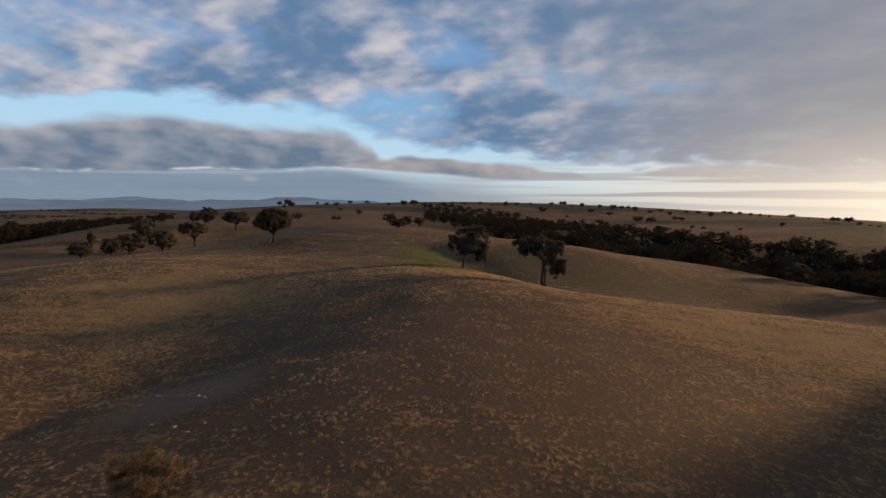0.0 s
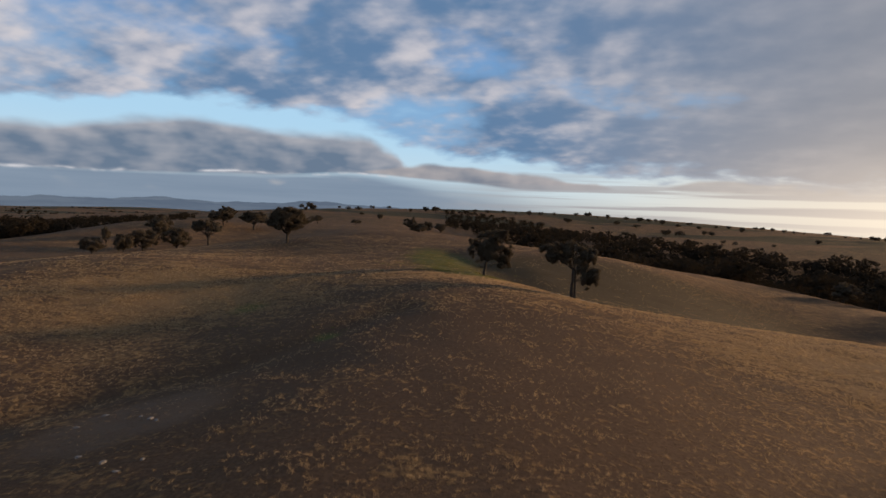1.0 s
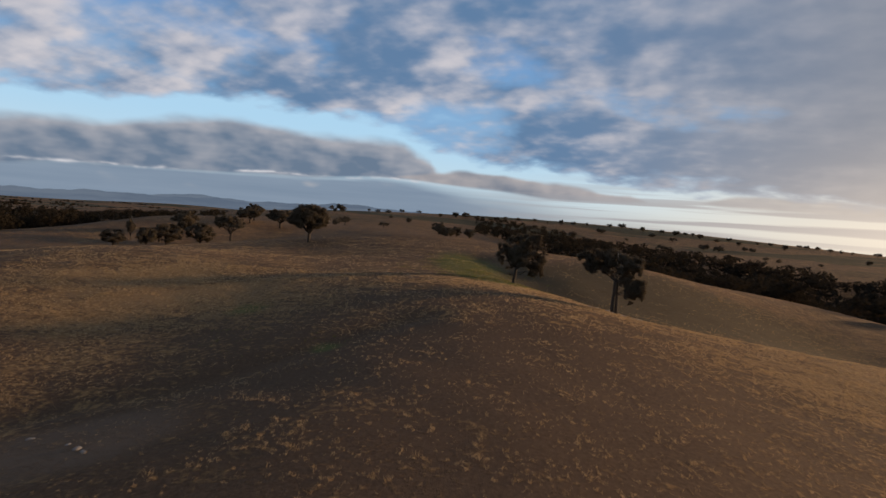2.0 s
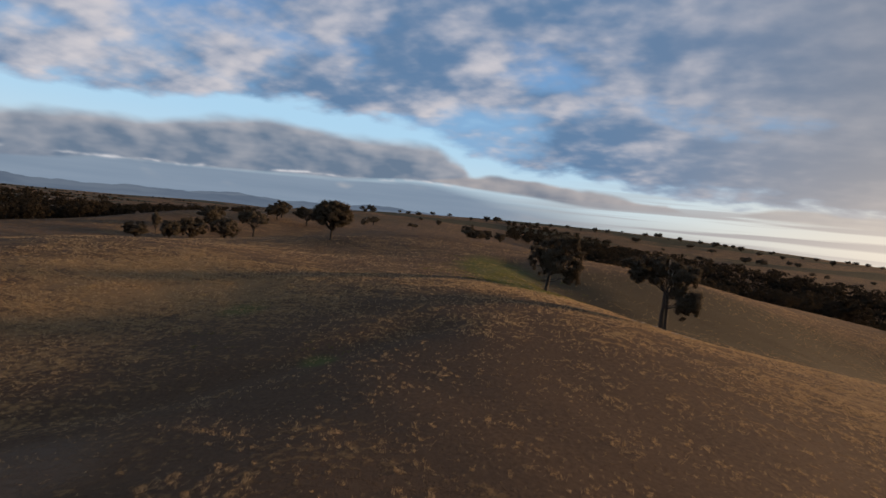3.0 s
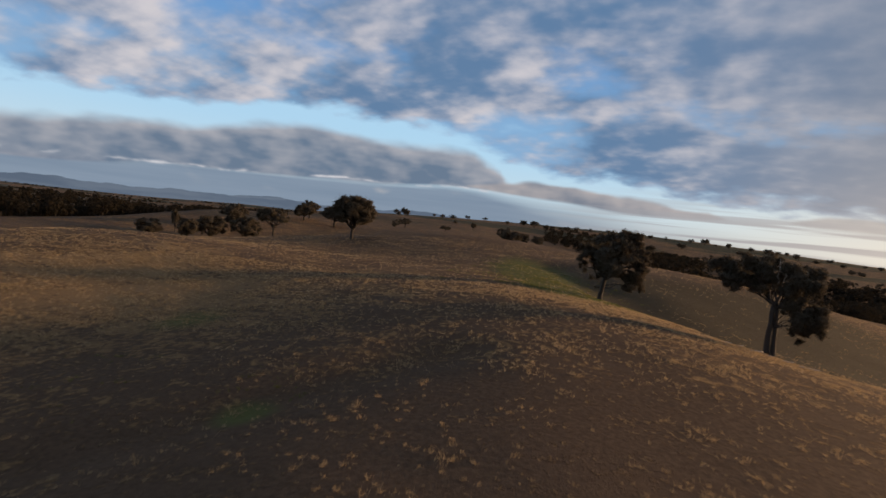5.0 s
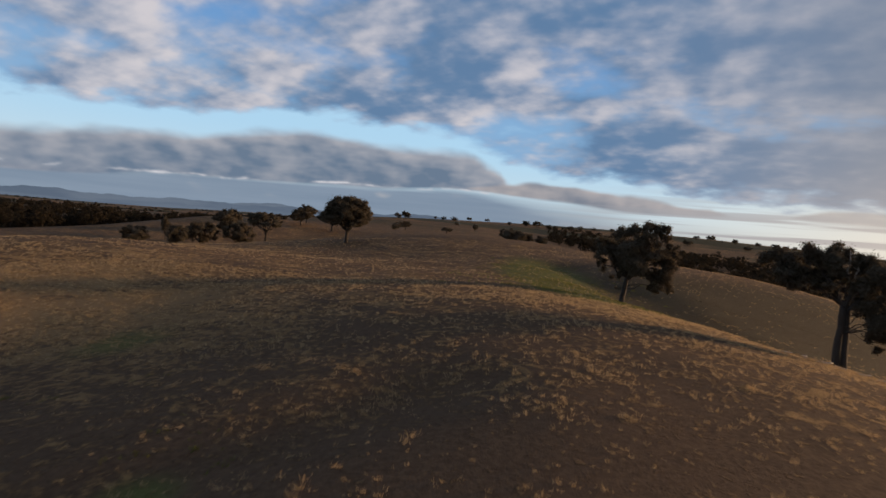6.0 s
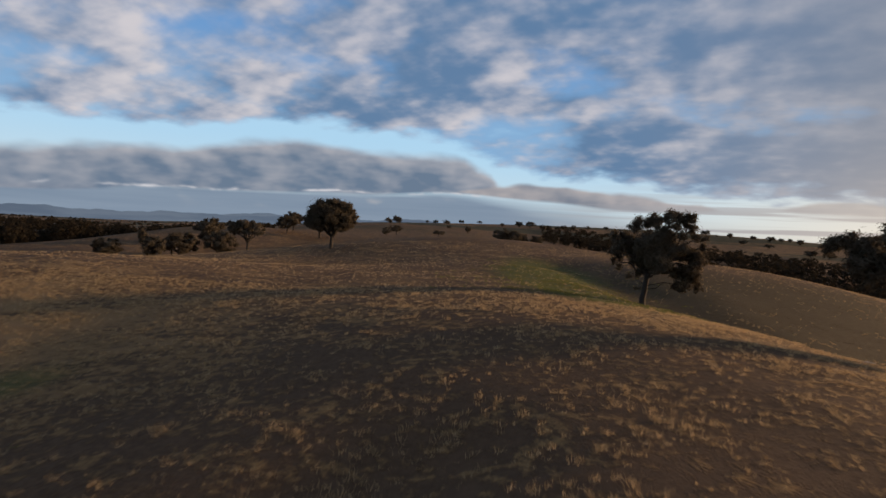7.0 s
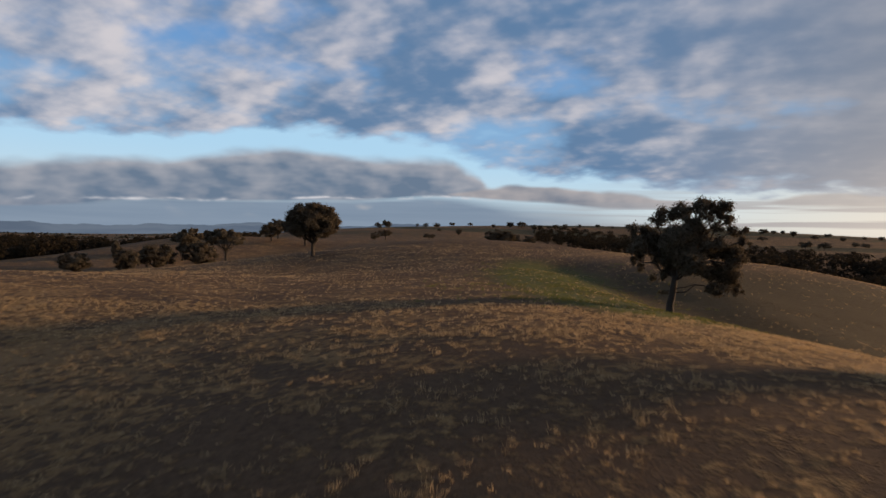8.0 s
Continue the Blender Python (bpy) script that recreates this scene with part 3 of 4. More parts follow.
# the broad gum on the green patch
tagged(stand(gum_tree("gum_tree", 5, [((0, 0, 0), 0.34)], (0.45, 0, 3.2), turned(
    [(0.9, 0.3, 9.1, 0.95), (2.4, -0.4, 9.4, 0.95), (3.9, 0.2, 9.2, 0.95), (4.9, 0.5, 8.4, 0.85), (3.2, 0.9, 8.9, 0.9), (1.7, -0.6, 8.2, 0.95), (3.4, -0.3, 8.0, 0.85), (-0.7, 0.5, 8.5, 1.0), (-1.5, -0.4, 8.1, 0.8),
     (-2.5, 0.3, 7.1, 1.0), (-1.7, 0.8, 6.1, 1.2), (-2.8, -0.6, 5.8, 0.9), (-2.8, 0.2, 4.4, 0.75), (0.4, 1.4, 6.7, 1.35), (0.4, -1.5, 6.4, 1.3), (2.0, 0.2, 6.8, 1.2), (3.3, -0.8, 6.3, 1.0),
     (1.2, 1.0, 5.0, 1.35), (1.4, -1.3, 4.8, 1.3), (-0.5, 0.4, 5.0, 1.2), (5.5, 0.3, 7.3, 0.8), (6.0, -0.4, 6.5, 0.7), (4.6, 0.7, 5.4, 1.2), (5.9, 0.2, 4.8, 0.8), (4.8, 0.3, 3.5, 1.2),
     (3.8, -0.4, 2.3, 0.9), (5.5, 0.5, 2.2, 0.75), (3.0, 0.5, 3.6, 1.0), (-0.8, 0.2, 3.0, 0.8), (-0.6, -0.3, 1.9, 0.45)], -12),
    88000, (0.24, 0.09), 14, droop=0.4), 5.2, 139.4, tall=1.07),
    "broad dark gum tree standing on a green patch", "tree")
# the large domed gum on the hill
tagged(stand(gum_tree("gum_tree", 8, [((0, 0, 0), 0.48)], (0.2, 0, 3.4), dome(random.Random(4), 14.3, 15.0, 0.20, 34), 105000, (0.38, 0.17), 13),
             -65.4, 219.4), "large round-crowned gum tree casting a long shadow", "tree")

# low dry shrub on the slope below the start of the flight
def shrub(name, seed, wide, high, leafs):
    rng, rs = random.Random(seed), np.random.RandomState(seed)
    root = new(name)
    centres, sizes = [], []
    for k in range(9):
        sv, sf = [], []
        ang = 2 * math.pi * k / 9 + rng.uniform(-0.3, 0.3)
        reach = wide * 0.5 * rng.uniform(0.35, 0.85)
        tip = Vector((math.cos(ang) * reach, math.sin(ang) * reach, high * rng.uniform(0.5, 0.9)))
        stem = bent(rng, Vector((math.cos(ang) * 0.15, math.sin(ang) * 0.15, -0.2)), tip, 0.15 * high, 5, 0.1 * high)
        tube(sv, sf, stem, [0.07 * (1 - 0.8 * j / 5) for j in range(6)], 5)
        for j in (2, 3, 4, 5):
            for _ in range(3):
                end = stem[j] + Vector((rng.gauss(0, 0.5), rng.gauss(0, 0.5), rng.uniform(0.0, 0.5))) * high * 0.3
                tube(sv, sf, bent(rng, stem[j], end, 0.05, 3), [0.025, 0.02, 0.015, 0.006], 4)
                centres.append(tuple(end))
                sizes.append(high * rng.uniform(0.14, 0.24))
        mesh_object("stem", sv, sf, BARK, root, smooth=True)
    v, f = leaves(rs, centres, sizes, leafs, 0.13, 0.06)
    crown = new("foliage", quad_mesh("foliage", v, f, SHRUB))
    crown.parent = root
    return root


tagged(stand(shrub("shrub", 6, 6.0, 2.6, 15000), -18.5, 34.0), "rounded dry brown shrub on the grassy slope", "shrub")


def log(name, seed, length, radius):
    """A fallen limb with a broken stub."""
    rng = random.Random(seed)
    v, f = [], []
    line = bent(rng, Vector((-length / 2, 0, radius * 0.8)), Vector((length / 2, 0, radius * 0.6)), 0.12 * length * 0.5, 6)
    tube(v, f, line, [radius * (1.1 - 0.5 * k / 6) for k in range(7)], 8)
    tube(v, f, [line[3], line[3] + Vector((0.2, 0.35, 0.25)) * length * 0.3], [radius * 0.5, radius * 0.25], 6)
    return mesh_object(name, v, f, DEADWOOD, smooth=True)


for seed, x, y, turn, length, radius in ((1, 19.6, 115.7, 20, 1.5, 0.10), (2, 20.6, 115.3, -35, 0.9, 0.08), (3, 18.4, 116.3, 70, 1.8, 0.12), (4, 22.6, 115.8, 8, 1.2, 0.09),
                                         (5, 24.4, 115.4, -12, 2.0, 0.09), (6, 17.0, 117.0, -5, 1.1, 0.07)):
    tagged(stand(log("fallen_branch", seed, length, radius), x, y, turn), "bleached fallen branch on the ground under the old gum", "branch", "fallen branches")

# paddock trees farther off: five shapes, set out one by one
KINDS = []
FAR_KINDS = []
for k, (h, wide, low, trunk, fork) in enumerate(((10.0, 10.5, 0.20, 0.34, 2.6), (10.0, 8.5, 0.10, 0.30, 2.2), (10.0, 12.5, 0.36, 0.36, 3.4), (10.0, 6.5, 0.14, 0.26, 1.8), (10.0, 11.5, 0.02, 0.30, 1.4))):
    KINDS.append(gum_tree("paddock_tree", 20 + k, [((0, 0, 0), trunk)], (0.1, 0, fork), dome(random.Random(30 + k), h, wide, low, 20), 15000, (0.50, 0.27), 8))
    FAR_KINDS.append(gum_tree("paddock_tree", 20 + k, [((0, 0, 0), trunk)], (0.1, 0, fork), dome(random.Random(60 + k), h, wide, low * 0.4, 13), 2600, (1.0, 0.66), 3))
used = set()
count = 0


def paddock_tree(x, y, kind, height, width, label, group=""):
    """One more tree of a kind on the ground at x, y."""
    global count
    count += 1
    across = width / (10.5, 8.5, 12.5, 6.5, 11.5)[kind]
    pose_m = ground_pose(x, y, 67.0 * count % 360, across, height / 9.7 / across)
    model = (FAR_KINDS if y > 420 else KINDS)[kind]
    if model in used:
        ob = copy_thing(model, pose_m)
    else:
        ob = model
        ob.matrix_basis = pose_m
        used.add(model)
    return tagged(ob, label, "tree", group)


paddock_tree(-149.7, 234.2, 4, 7.3, 10.0, "low bushy tree at the foot of the hill")
paddock_tree(-171.2, 276.6, 3, 10.8, 4.2, "thin sparse tree in the hollow")
paddock_tree(-150.8, 257.4, 4, 12.1, 10.9, "dark gum in a clump in the hollow")
paddock_tree(-150.0, 271.2, 4, 14.5, 17.9, "dark spreading gum in a clump in the hollow")
paddock_tree(-140.2, 283.3, 4, 15.3, 16.0, "dense dark gum in a clump in the hollow")
paddock_tree(-161.1, 307.8, 1, 14.1, 13.1, "dark gum at the back of a clump")
paddock_tree(-111.6, 255.5, 2, 11.8, 16.3, "flat-topped gum with a bare stem in the hollow")
paddock_tree(-187.4, 430.7, 0, 9.6, 13.4, "round gum on the far slope")
paddock_tree(-157.3, 382.4, 0, 11.2, 14.2, "round gum on the far slope")
paddock_tree(-131.3, 361.0, 0, 10.0, 14.1, "round gum on the far slope")
paddock_tree(-118.5, 464.7, 2, 7.3, 11.8, "small gum on the open slope")
paddock_tree(-120.9, 448.1, 4, 5.8, 8.7, "small gum on the open slope")
paddock_tree(-85.1, 454.3, 2, 6.3, 10.2, "small gum on the open slope")
paddock_tree(-87.4, 592.6, 3, 7.0, 5.4, "small upright tree on the open slope")
paddock_tree(-120.2, 670.1, 4, 5.3, 8.6, "small gum on the open slope")
paddock_tree(-41.6, 448.1, 0, 9.9, 10.5, "dark gum in a clump on the ridge")
paddock_tree(-23.2, 303.2, 4, 7.7, 12.1, "dense low gum in a clump on the ridge")
paddock_tree(-28.2, 449.1, 1, 8.5, 8.8, "dark gum in a clump on the ridge")
paddock_tree(-18.4, 449.6, 1, 9.2, 9.7, "dark gum in a clump on the ridge")
paddock_tree(-230.2, 846.9, 0, 10.2, 10.1, "dark tree on the skyline")
paddock_tree(-239.6, 835.7, 0, 7.5, 7.6, "dark tree on the skyline")
paddock_tree(-196.1, 890.7, 3, 6.6, 5.7, "dark tree on the skyline")
paddock_tree(-160.6, 786.3, 4, 8.0, 12.9, "dark tree on the skyline")
paddock_tree(-147.1, 789.0, 4, 8.9, 14.4, "dark tree on the skyline")
paddock_tree(-144.1, 886.0, 0, 5.7, 7.3, "dark tree on the skyline")
paddock_tree(-122.6, 923.1, 0, 5.0, 7.6, "dark tree on the skyline")
paddock_tree(-76.6, 806.0, 1, 5.8, 6.6, "dark tree on the skyline")
paddock_tree(-57.4, 829.5, 1, 9.0, 10.6, "dark tree on the skyline")
paddock_tree(-42.9, 835.3, 0, 8.5, 13.7, "dark tree on the skyline")
paddock_tree(-28.1, 840.9, 4, 7.1, 11.5, "dark tree on the skyline")
paddock_tree(-9.5, 760.1, 4, 7.8, 12.5, "dark tree near the skyline")
paddock_tree(173.4, 907.2, 0, 5.8, 8.3, "tree on the crest of the far hill")
paddock_tree(189.6, 898.7, 0, 8.2, 10.7, "tree on the crest of the far hill")
paddock_tree(202.1, 890.7, 4, 5.0, 8.1, "tree on the crest of the far hill")
paddock_tree(138.7, 785.8, 0, 7.0, 10.8, "tree on the far hillside")
paddock_tree(159.5, 726.1, 4, 5.4, 8.6, "tree on the far hillside")
paddock_tree(208.1, 797.0, 4, 9.0, 14.6, "tree on the far hillside")
paddock_tree(220.7, 750.1, 2, 8.1, 13.0, "tree on the far hillside")
paddock_tree(273.9, 870.8, 1, 5.6, 8.0, "tree on the crest of the far hill")
paddock_tree(281.8, 863.0, 1, 6.2, 6.3, "tree on the crest of the far hill")
paddock_tree(277.7, 820.2, 1, 9.0, 8.3, "tree on the crest of the far hill")
paddock_tree(291.7, 797.9, 4, 8.1, 13.1, "tree on the crest of the far hill")
paddock_tree(231.3, 671.7, 0, 7.9, 10.5, "tree on the far hillside")
paddock_tree(243.6, 663.2, 0, 7.3, 9.7, "tree on the far hillside")
paddock_tree(284.2, 694.9, 0, 5.6, 6.4, "tree on the far hillside")
paddock_tree(288.1, 684.4, 0, 5.7, 6.3, "tree on the far hillside")
paddock_tree(350.6, 742.2, 1, 8.7, 7.5, "tree on the far hillside")
paddock_tree(401.6, 811.3, 0, 4.4, 6.7, "tree on the crest of the far hill")
paddock_tree(404.3, 799.0, 0, 5.1, 6.6, "tree on the crest of the far hill")
paddock_tree(412.7, 789.1, 0, 5.1, 6.5, "tree on the crest of the far hill")
paddock_tree(409.4, 755.4, 2, 6.8, 9.0, "tree on the crest of the far hill")
paddock_tree(446.4, 727.1, 2, 7.3, 11.3, "tree on the crest of the far hill")
paddock_tree(361.2, 603.2, 1, 5.6, 6.6, "tree on the far hillside")
paddock_tree(467.2, 652.5, 0, 7.1, 9.0, "tree on the crest of the far hill")
paddock_tree(455.5, 619.5, 4, 7.3, 11.4, "tree on the crest of the far hill")
paddock_tree(150.2, 237.7, 1, 6.1, 6.2, "small round tree at the edge of the wood")
paddock_tree(-191.1, 718.9, 0, 7.8, 8.5, "dark tree on the near skyline")
paddock_tree(-194.9, 700.2, 1, 6.4, 5.3, "dark tree on the near skyline")
paddock_tree(-152.2, 364.5, 0, 8.3, 10.7, "round gum beside the large gum")
paddock_tree(14.3, 880.1, 4, 8.0, 12.9, "tree on the crest of the far hill")
paddock_tree(33.3, 874.2, 4, 7.9, 12.8, "tree on the crest of the far hill")
paddock_tree(58.9, 894.5, 1, 5.7, 8.2, "tree on the crest of the far hill")
paddock_tree(76.6, 873.1, 4, 7.1, 6.4, "tree on the crest of the far hill")
paddock_tree(94.8, 856.5, 0, 8.5, 7.8, "tree on the crest of the far hill")
paddock_tree(113.5, 869.8, 0, 6.5, 6.4, "tree on the crest of the far hill")
paddock_tree(136.9, 892.6, 4, 8.9, 8.2, "tree on the crest of the far hill")
paddock_tree(213.6, 872.1, 1, 8.7, 8.0, "tree on the crest of the far hill")
paddock_tree(240.8, 870.0, 0, 6.3, 6.4, "tree on the crest of the far hill")
paddock_tree(256.2, 854.9, 1, 8.4, 12.5, "tree on the crest of the far hill")
paddock_tree(319.8, 832.1, 0, 5.2, 7.6, "tree on the crest of the far hill")
paddock_tree(309.1, 773.6, 1, 5.6, 7.1, "tree on the crest of the far hill")
paddock_tree(345.5, 804.7, 4, 6.7, 7.4, "tree on the crest of the far hill")
paddock_tree(359.5, 798.6, 1, 5.8, 7.3, "tree on the crest of the far hill")
paddock_tree(421.6, 754.2, 4, 7.7, 6.9, "tree on the crest of the far hill")
paddock_tree(428.8, 744.5, 4, 6.2, 5.5, "tree on the crest of the far hill")
paddock_tree(453.5, 704.3, 4, 5.3, 6.5, "tree on the crest of the far hill")
paddock_tree(460.6, 688.5, 4, 5.6, 5.0, "tree on the crest of the far hill")
paddock_tree(461.9, 667.5, 0, 6.1, 9.8, "tree on the crest of the far hill")
paddock_tree(455.3, 603.6, 4, 4.1, 6.6, "tree on the far hillside")
paddock_tree(456.1, 592.0, 4, 4.7, 6.5, "tree on the far hillside")
paddock_tree(72.2, 751.3, 4, 5.5, 8.3, "tree on the far hillside")
paddock_tree(94.9, 724.6, 0, 5.8, 9.3, "tree on the far hillside")
paddock_tree(108.0, 692.5, 4, 4.7, 7.6, "tree on the far hillside")
paddock_tree(179.0, 649.0, 0, 5.2, 8.3, "tree on the far hillside")
paddock_tree(181.3, 602.6, 4, 4.9, 7.7, "tree on the far hillside")
paddock_tree(260.1, 590.4, 4, 5.4, 8.7, "tree on the far hillside")
paddock_tree(261.6, 568.0, 0, 4.2, 4.2, "tree on the far hillside")
paddock_tree(291.7, 555.1, 1, 3.5, 5.1, "tree on the far hillside")
paddock_tree(214.1, 562.1, 0, 4.6, 7.2, "tree on the far hillside")

# ---------------------------------------------------------------- woods

def wood(name, label, corners, spacing, seed, height, per_tree):
    """A dense wood over a stretch of ground given by its corners: one mesh of stems and leaf clumps."""
    rng, rs = random.Random(seed), np.random.RandomState(seed)
    xs, ys = [c[0] for c in corners], [c[1] for c in corners]

    def inside(x, y):
        hit = False
        for (x0, y0), (x1, y1) in zip(corners, corners[1:] + corners[:1]):
            if (y0 > y) != (y1 > y) and x < (x1 - x0) * (y - y0) / (y1 - y0) + x0:
                hit = not hit
        return hit

    forms, far_forms = [], []
    for k in range(6):
        lobes = dome(random.Random(seed + 50 + k), 1.0, rng.uniform(0.85, 1.35), 0.06, 16)
        cs, ss = [], []
        for lx, ly, lz, lr in lobes:
            for _ in range(3):
                d = rs.normal(size=3)
                d /= np.linalg.norm(d)
                cs.append(np.array([lx, ly, lz]) + d * lr * 0.5)
                ss.append(lr * rng.uniform(0.55, 0.85))
        forms.append(leaves(rs, cs, ss, per_tree, 0.055, 0.036, 1.3)[0])
        far_forms.append(leaves(rs, cs, ss, 380, 0.105, 0.075, 1.3)[0])
    blocks, sv, sf = [], [], []
    gx = np.arange(min(xs), max(xs), spacing)
    gy = np.arange(min(ys), max(ys), spacing)
    for a in gx:
        for b in gy:
            x, y = a + rng.uniform(-0.5, 0.5) * spacing, b + rng.uniform(-0.5, 0.5) * spacing
            if not inside(x, y) or rng.random() < 0.06:
                continue
            z, h, t = float(land(x, y)), height * rng.choice((0.45, 0.6, 0.75, 0.9, 1.0, 1.1, 1.35)) * rng.uniform(0.9, 1.1), rng.uniform(0, 6.28)
            f = (far_forms if math.hypot(x, y - 80) > 310 else forms)[rng.randrange(6)]
            h *= 1.0 - 0.6 * min(1.0, max(0.0, float(y - 380) / 230))
            wide = h * rng.uniform(1.05, 1.35)
            c, s = math.cos(t) * wide, math.sin(t) * wide
            blocks.append(np.stack([x + f[:, 0] * c - f[:, 1] * s, y + f[:, 0] * s + f[:, 1] * c, z + f[:, 2] * h], 1))
            tube(sv, sf, [Vector((x, y, z - 0.3)), Vector((x + 0.2, y, z + 0.3 * h)), Vector((x, y, z + 0.62 * h))], [0.02 * h, 0.014 * h, 0.006 * h], 4)
    v = np.concatenate(blocks)
    crown = new(name, quad_mesh(name, v, np.arange(len(v)).reshape(-1, 3), SHADED_LEAF))
    mesh_object("stems", sv, sf, BARK, crown)
    return tagged(crown, label, "woodland", kind="stuff")


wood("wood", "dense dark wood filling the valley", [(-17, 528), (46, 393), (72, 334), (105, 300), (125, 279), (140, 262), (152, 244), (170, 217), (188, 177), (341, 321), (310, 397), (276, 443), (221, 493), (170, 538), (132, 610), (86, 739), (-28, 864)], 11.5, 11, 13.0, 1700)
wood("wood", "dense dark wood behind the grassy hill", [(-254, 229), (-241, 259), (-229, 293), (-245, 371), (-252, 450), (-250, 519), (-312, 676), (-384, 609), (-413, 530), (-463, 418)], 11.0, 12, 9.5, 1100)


# ---------------------------------------------------------------- far ranges
SKYLINE = ((-80, 0.1), (-60, 0.0), (-50, -0.35), (-48.6, -0.25), (-46.3, 0.2), (-44, -0.12), (-40.8, -0.2), (-37.8, 0.2), (-35, 0.1), (-32, 0.3), (-29.4, 0.5),
           (-25.6, 0.46), (-23.3, 0.33), (-19.4, 0.48), (-15.7, 0.8), (-12.5, 0.8), (-9.2, 0.62), (-4.8, 0.45), (-1.3, 0.2), (4, -0.1), (30, -0.5))


def far_ranges():
    """Low hill ranges on the horizon, one ridge behind another."""
    rows, n = 7, 320
    verts, faces = [], []
    az, rise = [q[0] for q in SKYLINE], [q[1] for q in SKYLINE]
    for dist, part_of, rough, phase in ((4300, 0.55, 0.08, 1.1), (4700, 1.0, 0.06, 2.3)):
        first = len(verts)
        for k in range(n):
            a = -78 + 105 * k / (n - 1)
            up = sum(np.interp(a + q, az, rise) for q in (-0.5, 0, 0.5)) / 3
            up = up * part_of + rough * (math.sin(a * 0.9 + phase) + 0.6 * math.sin(a * 2.1 + phase * 2) + 0.3 * math.sin(a * 5.3))
            top, foot = 15 + dist * math.tan(radians(up)), -48
            for r in range(rows):
                t = r / (rows - 1)
                d = dist + (t - 1) * 320
                z = foot + (top - foot) * math.sin(t * math.pi / 2) ** 1.3
                verts.append((d * math.sin(radians(a)), d * math.cos(radians(a)), z))
        for k in range(n - 1):
            for r in range(rows - 1):
                i = first + k * rows + r
                faces.append((i, i + rows, i + rows + 1, i + 1))
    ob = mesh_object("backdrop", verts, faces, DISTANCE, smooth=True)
    return tagged(ob, "low hill ranges along the horizon, tinted with painted blue haze", "hills", kind="structure")


far_ranges()

# ---------------------------------------------------------------- stones in the washed gully
def stone(name, seed, size):
    """A weathered stone, half sunk, with knocked-off corners."""
    rng = random.Random(seed)
    bm = bmesh.new()
    bmesh.ops.create_icosphere(bm, subdivisions=2, radius=size)
    push = [(Vector((rng.gauss(0, 1), rng.gauss(0, 1), rng.gauss(0, 1))).normalized(), rng.uniform(0.55, 0.85)) for _ in range(7)]
    for v in bm.verts:
        for way_out, cut in push:
            over = v.co.dot(way_out) - cut * size
            if over > 0:
                v.co -= way_out * over
        v.co.z *= 0.6
        v.co.x *= 1.4
    me = bpy.data.meshes.new(name)
    bm.to_mesh(me)
    bm.free()
    me.materials.append(STONE)
    return new(name, me)


for seed, x, y, size in ((1, -28.3, 55.8, 0.22), (2, -23.2, 53.4, 0.26), (3, -22.5, 53.0, 0.18), (4, -28.6, 52.7, 0.20), (5, -24.2, 46.6, 0.20), (6, -21.7, 45.3, 0.24),
                         (7, -19.3, 45.6, 0.16), (8, -20.1, 44.1, 0.17), (9, -24.4, 54.2, 0.14), (10, 32.7, 46.2, 0.17), (11, -6.4, 36.6, 0.15)):
    tagged(stand(stone("stone", seed, size), x, y, 47 * seed), "pale weathered stone lying in the bare gully" if x < -18 else "pale weathered stone lying among dry grass", "stone", "field stones")


# ---------------------------------------------------------------- far belts of trees on the plain
def far_belts():
    """Belts and clumps of trees over the distant plain, one mesh of leaf clumps."""
    rng, rs = random.Random(71), np.random.RandomState(71)
    forms = []
    for k in range(4):
        lobes = dome(random.Random(90 + k), 1.0, 1.3, 0.02, 9)
        forms.append(leaves(rs, [q[:3] for q in lobes], [q[3] * 1.3 for q in lobes], 90, 0.26, 0.20, 1.3)[0])
    blocks = []
    for belt in range(48):
        a, d = radians(rng.uniform(-62, -6)), 620 + 2900 * rng.random() ** 1.3
        x0, y0, turn = d * math.sin(a), d * math.cos(a), rng.uniform(-0.5, 0.5)
        if x0 > -330 and y0 < 1700:
            continue
        long = rng.uniform(40, 260)
        for _ in range(int(long / 9)):
            u, v = rng.uniform(-long, long), rng.gauss(0, 9)
            x, y, h = x0 + u * math.cos(turn) - v * math.sin(turn), y0 + u * math.sin(turn) + v * math.cos(turn), rng.uniform(6, 11)
            f = forms[rng.randrange(4)] * h
            blocks.append(f + np.array([x, y, float(land(x, y))]))
    v = np.concatenate(blocks)
    return tagged(new("far_trees", quad_mesh("far_trees", v, np.arange(len(v)).reshape(-1, 3), SHADED_LEAF)), "dark belts of trees across the distant plain", "woodland", kind="stuff")


far_belts()


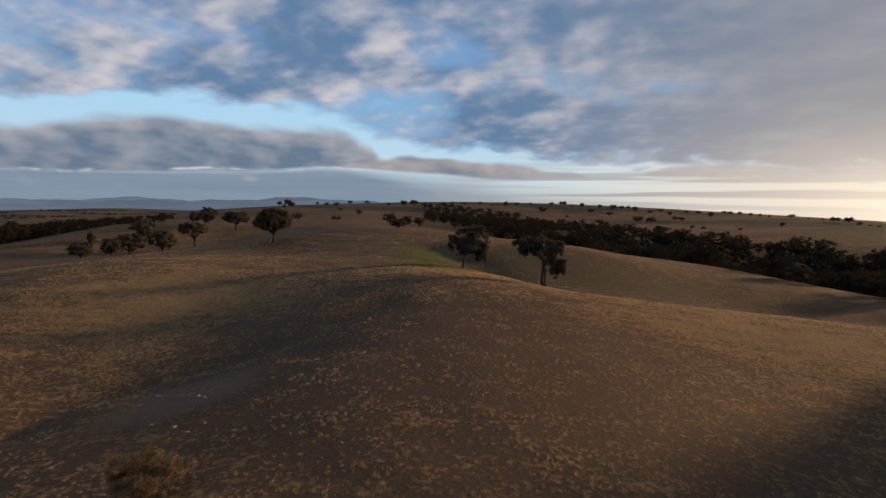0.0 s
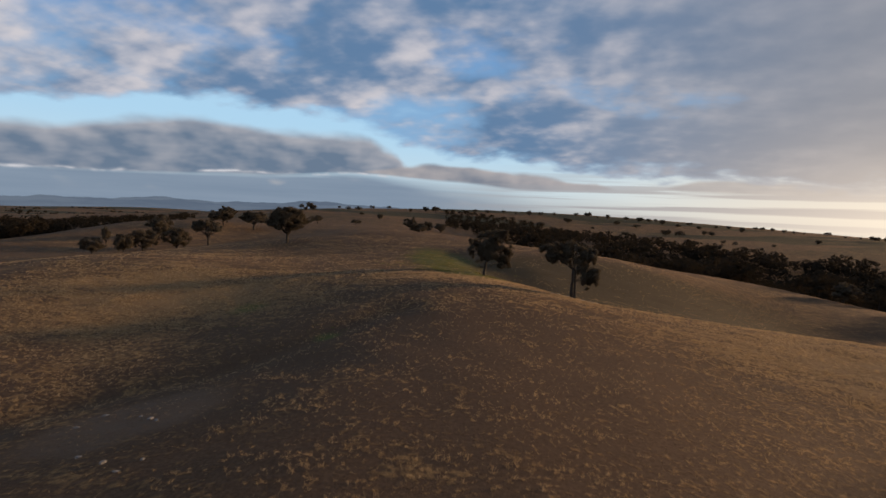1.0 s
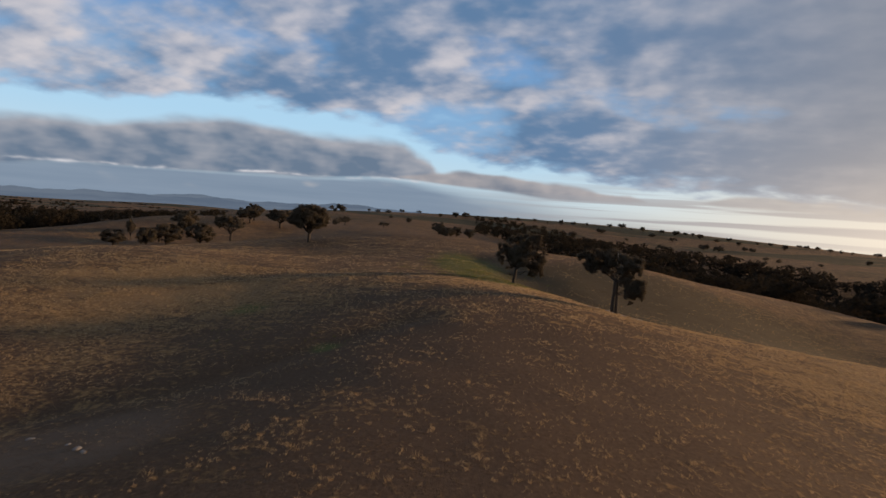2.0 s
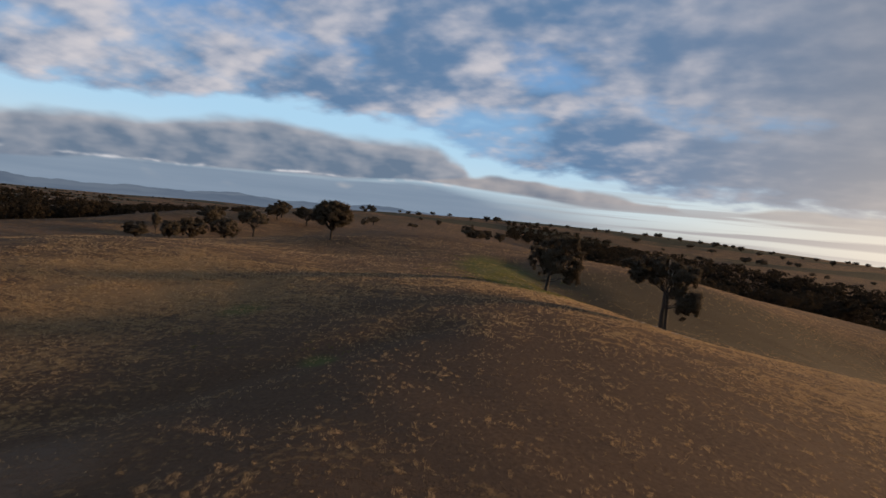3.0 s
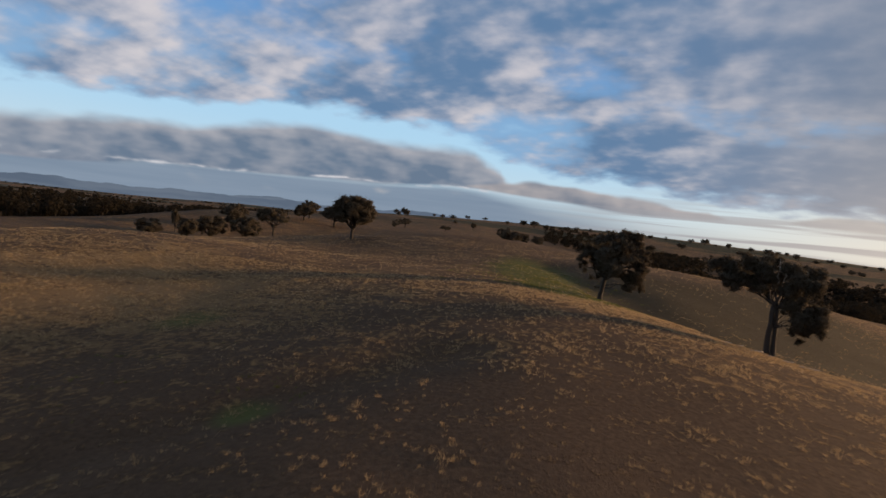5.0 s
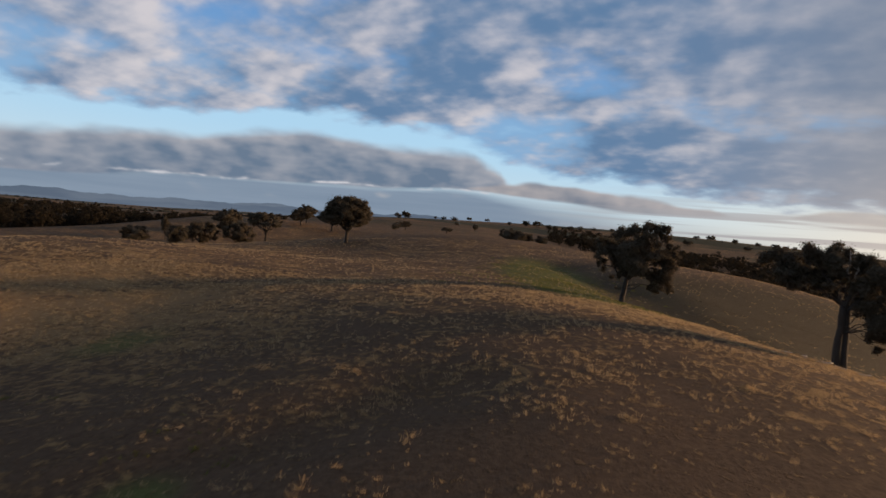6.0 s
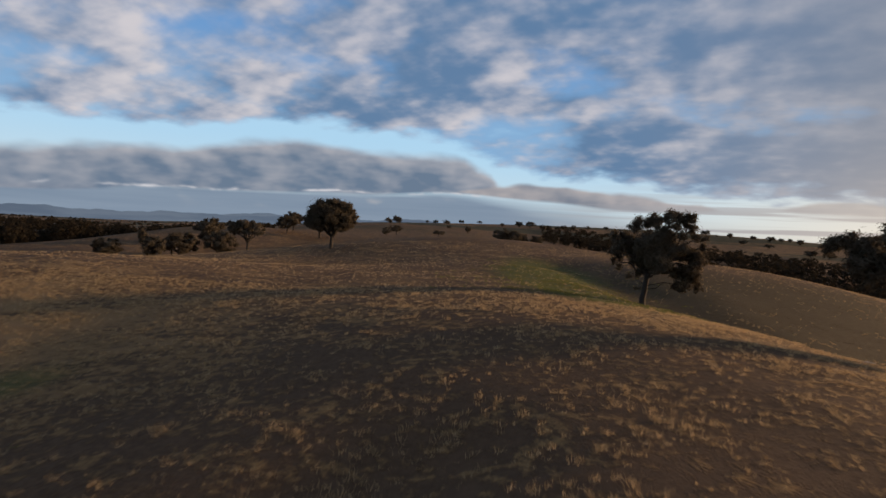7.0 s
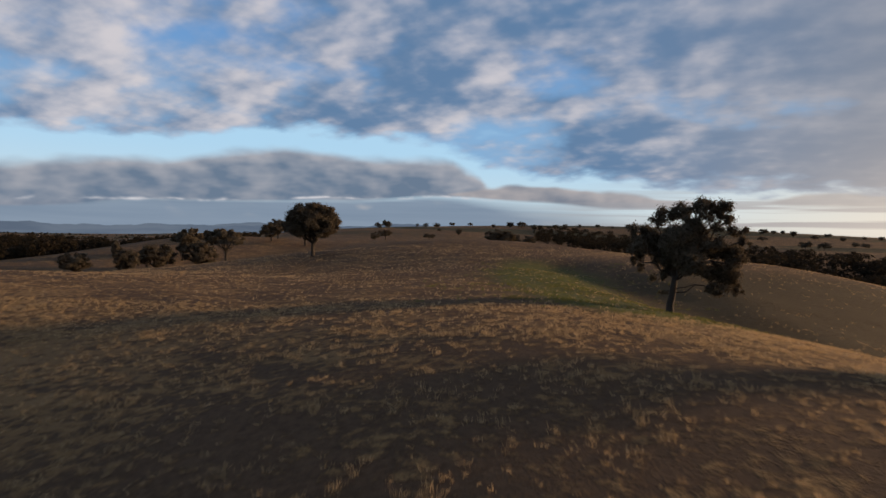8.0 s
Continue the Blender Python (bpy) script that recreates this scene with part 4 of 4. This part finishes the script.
# ---------------------------------------------------------------- grass
def tussocks(name, label, mat, seed, number, area, keep, members, spread_m, blades, size, wide):
    """Grass on the ground in loose groups of tufts. keep(x, y): chance of a group; members: tufts in one; size: least and most height."""
    rs = np.random.RandomState(seed)
    x0, x1, y0, y1 = area
    cx, cy = rs.uniform(x0, x1, number), rs.uniform(y0, y1, number)
    drift = 0.5 + 0.5 * np.sin(cx / 3.9 + 2.0 * np.sin(cy / 4.7)) * np.sin(cy / 2.4 + 2.2 * np.sin(cx / 8.3))
    ok = rs.uniform(size=number) < keep(cx, cy) * (0.15 + 0.85 * drift)
    cx, cy = cx[ok], cy[ok]
    vigour = rs.uniform(0.35, 1.0, len(cx)) ** 1.4
    each = np.maximum(1, (members * vigour * rs.uniform(0.5, 1.5, len(cx))).astype(int))
    x = np.repeat(cx, each) + rs.normal(size=each.sum()) * spread_m * 1.5
    y = np.repeat(cy, each) + rs.normal(size=each.sum()) * spread_m * 0.7
    tall = np.repeat(vigour, each) * rs.uniform(0.6, 1.1, len(x))
    n = len(x)
    hgt = size[0] + (size[1] - size[0]) * tall
    ang = rs.uniform(0, 2 * np.pi, (n, blades))
    root = np.abs(rs.normal(size=(n, blades))) * 0.62 * hgt[:, None]
    fx, fy = (x[:, None] + root * np.cos(ang)).ravel(), (y[:, None] + root * np.sin(ang)).ravel()
    z = np.repeat(land(x, y), blades)
    k = n * blades
    h = np.repeat(hgt, blades) * rs.uniform(0.5, 1.15, k)
    out = h * rs.uniform(0.0, 0.9, k)
    a = ang.ravel() + rs.normal(size=k) * 1.0
    side = rs.uniform(0, 2 * np.pi, k)
    wd = wide * rs.uniform(0.6, 1.4, k)
    ca, sa = np.cos(side) * wd, np.sin(side) * wd
    v = np.stack([np.stack([fx - ca, fy - sa, z - 0.05], -1), np.stack([fx + ca, fy + sa, z - 0.05], -1),
                  np.stack([fx + out * np.cos(a), fy + out * np.sin(a), z + h], -1)], 1).reshape(-1, 3)
    return tagged(new(name, quad_mesh(name, v, np.arange(k * 3).reshape(-1, 3), mat)), label, "grass", kind="stuff")


def in_sight(x, y):
    return np.where(np.abs(x + 4) < 0.70 * (y - 2) + 16, 1.0, 0.0)


def round_spot(x, y, a, b, wide, long):
    return np.exp(-((x - a) / wide) ** 2 - ((y - b) / long) ** 2)


def straw_cover(x, y):
    """Thick on the open faces, thinned on the spur to darken it like shade, none on the bare gully floor."""
    thick_lit = round_spot(x, y, -50, 106, 24, 24) + round_spot(x, y, 10, 116, 20, 12) + round_spot(x, y, 54, 92, 24, 20)
    bare = round_spot(x, y, -25, 53, 8, 11) + round_spot(x, y, -28, 84, 7, 9) + 0.42 * round_spot(x, y, 4, 70, 27, 28)
    return in_sight(x, y) * np.clip(0.52 + 0.85 * thick_lit - 0.9 * bare, 0, 1)


tussocks("dry_grass", "straw-coloured grass tussocks in loose bands over the paddock", GRASS, 2, 40000, (-85, 82, 14, 128), straw_cover, 5, 0.60, 20, (0.07, 0.27), 0.010)
tussocks("dry_grass", "short thin dry grass between the tussocks", GRASS, 4, 26000, (-75, 70, 14, 105), lambda x, y: in_sight(x, y) * np.clip(1.35 - y / 150, 0.2, 1), 2, 0.35, 7, (0.05, 0.15), 0.012)
tussocks("dry_grass", "straw-coloured grass tussocks on the farther slopes", GRASS, 5, 22000, (-120, 125, 124, 235), lambda x, y: in_sight(x, y) * np.clip(0.8 - 0.72 * round_spot(x, y, 46, 168, 62, 36), 0, 1), 4, 0.8, 8, (0.10, 0.26), 0.022)
tussocks("green_grass", "fresh green grass in the damp hollow under the gum", GREEN_GRASS, 6, 5200, (-24, 22, 126, 196),
         lambda x, y: np.clip(round_spot(x, y, -4, 166, 10, 30) + round_spot(x, y, 5, 137, 9, 7), 0, 1), 4, 0.5, 8, (0.10, 0.30), 0.035)
tussocks("green_grass", "small green regrowth in the dry gullies", GREEN_GRASS, 7, 700, (-36, -10, 76, 100),
         lambda x, y: np.clip(round_spot(x, y, -16.6, 83, 2.2, 2.2) + 0.4 * round_spot(x, y, -28, 84, 4, 6), 0, 1), 4, 0.3, 8, (0.08, 0.22), 0.022)
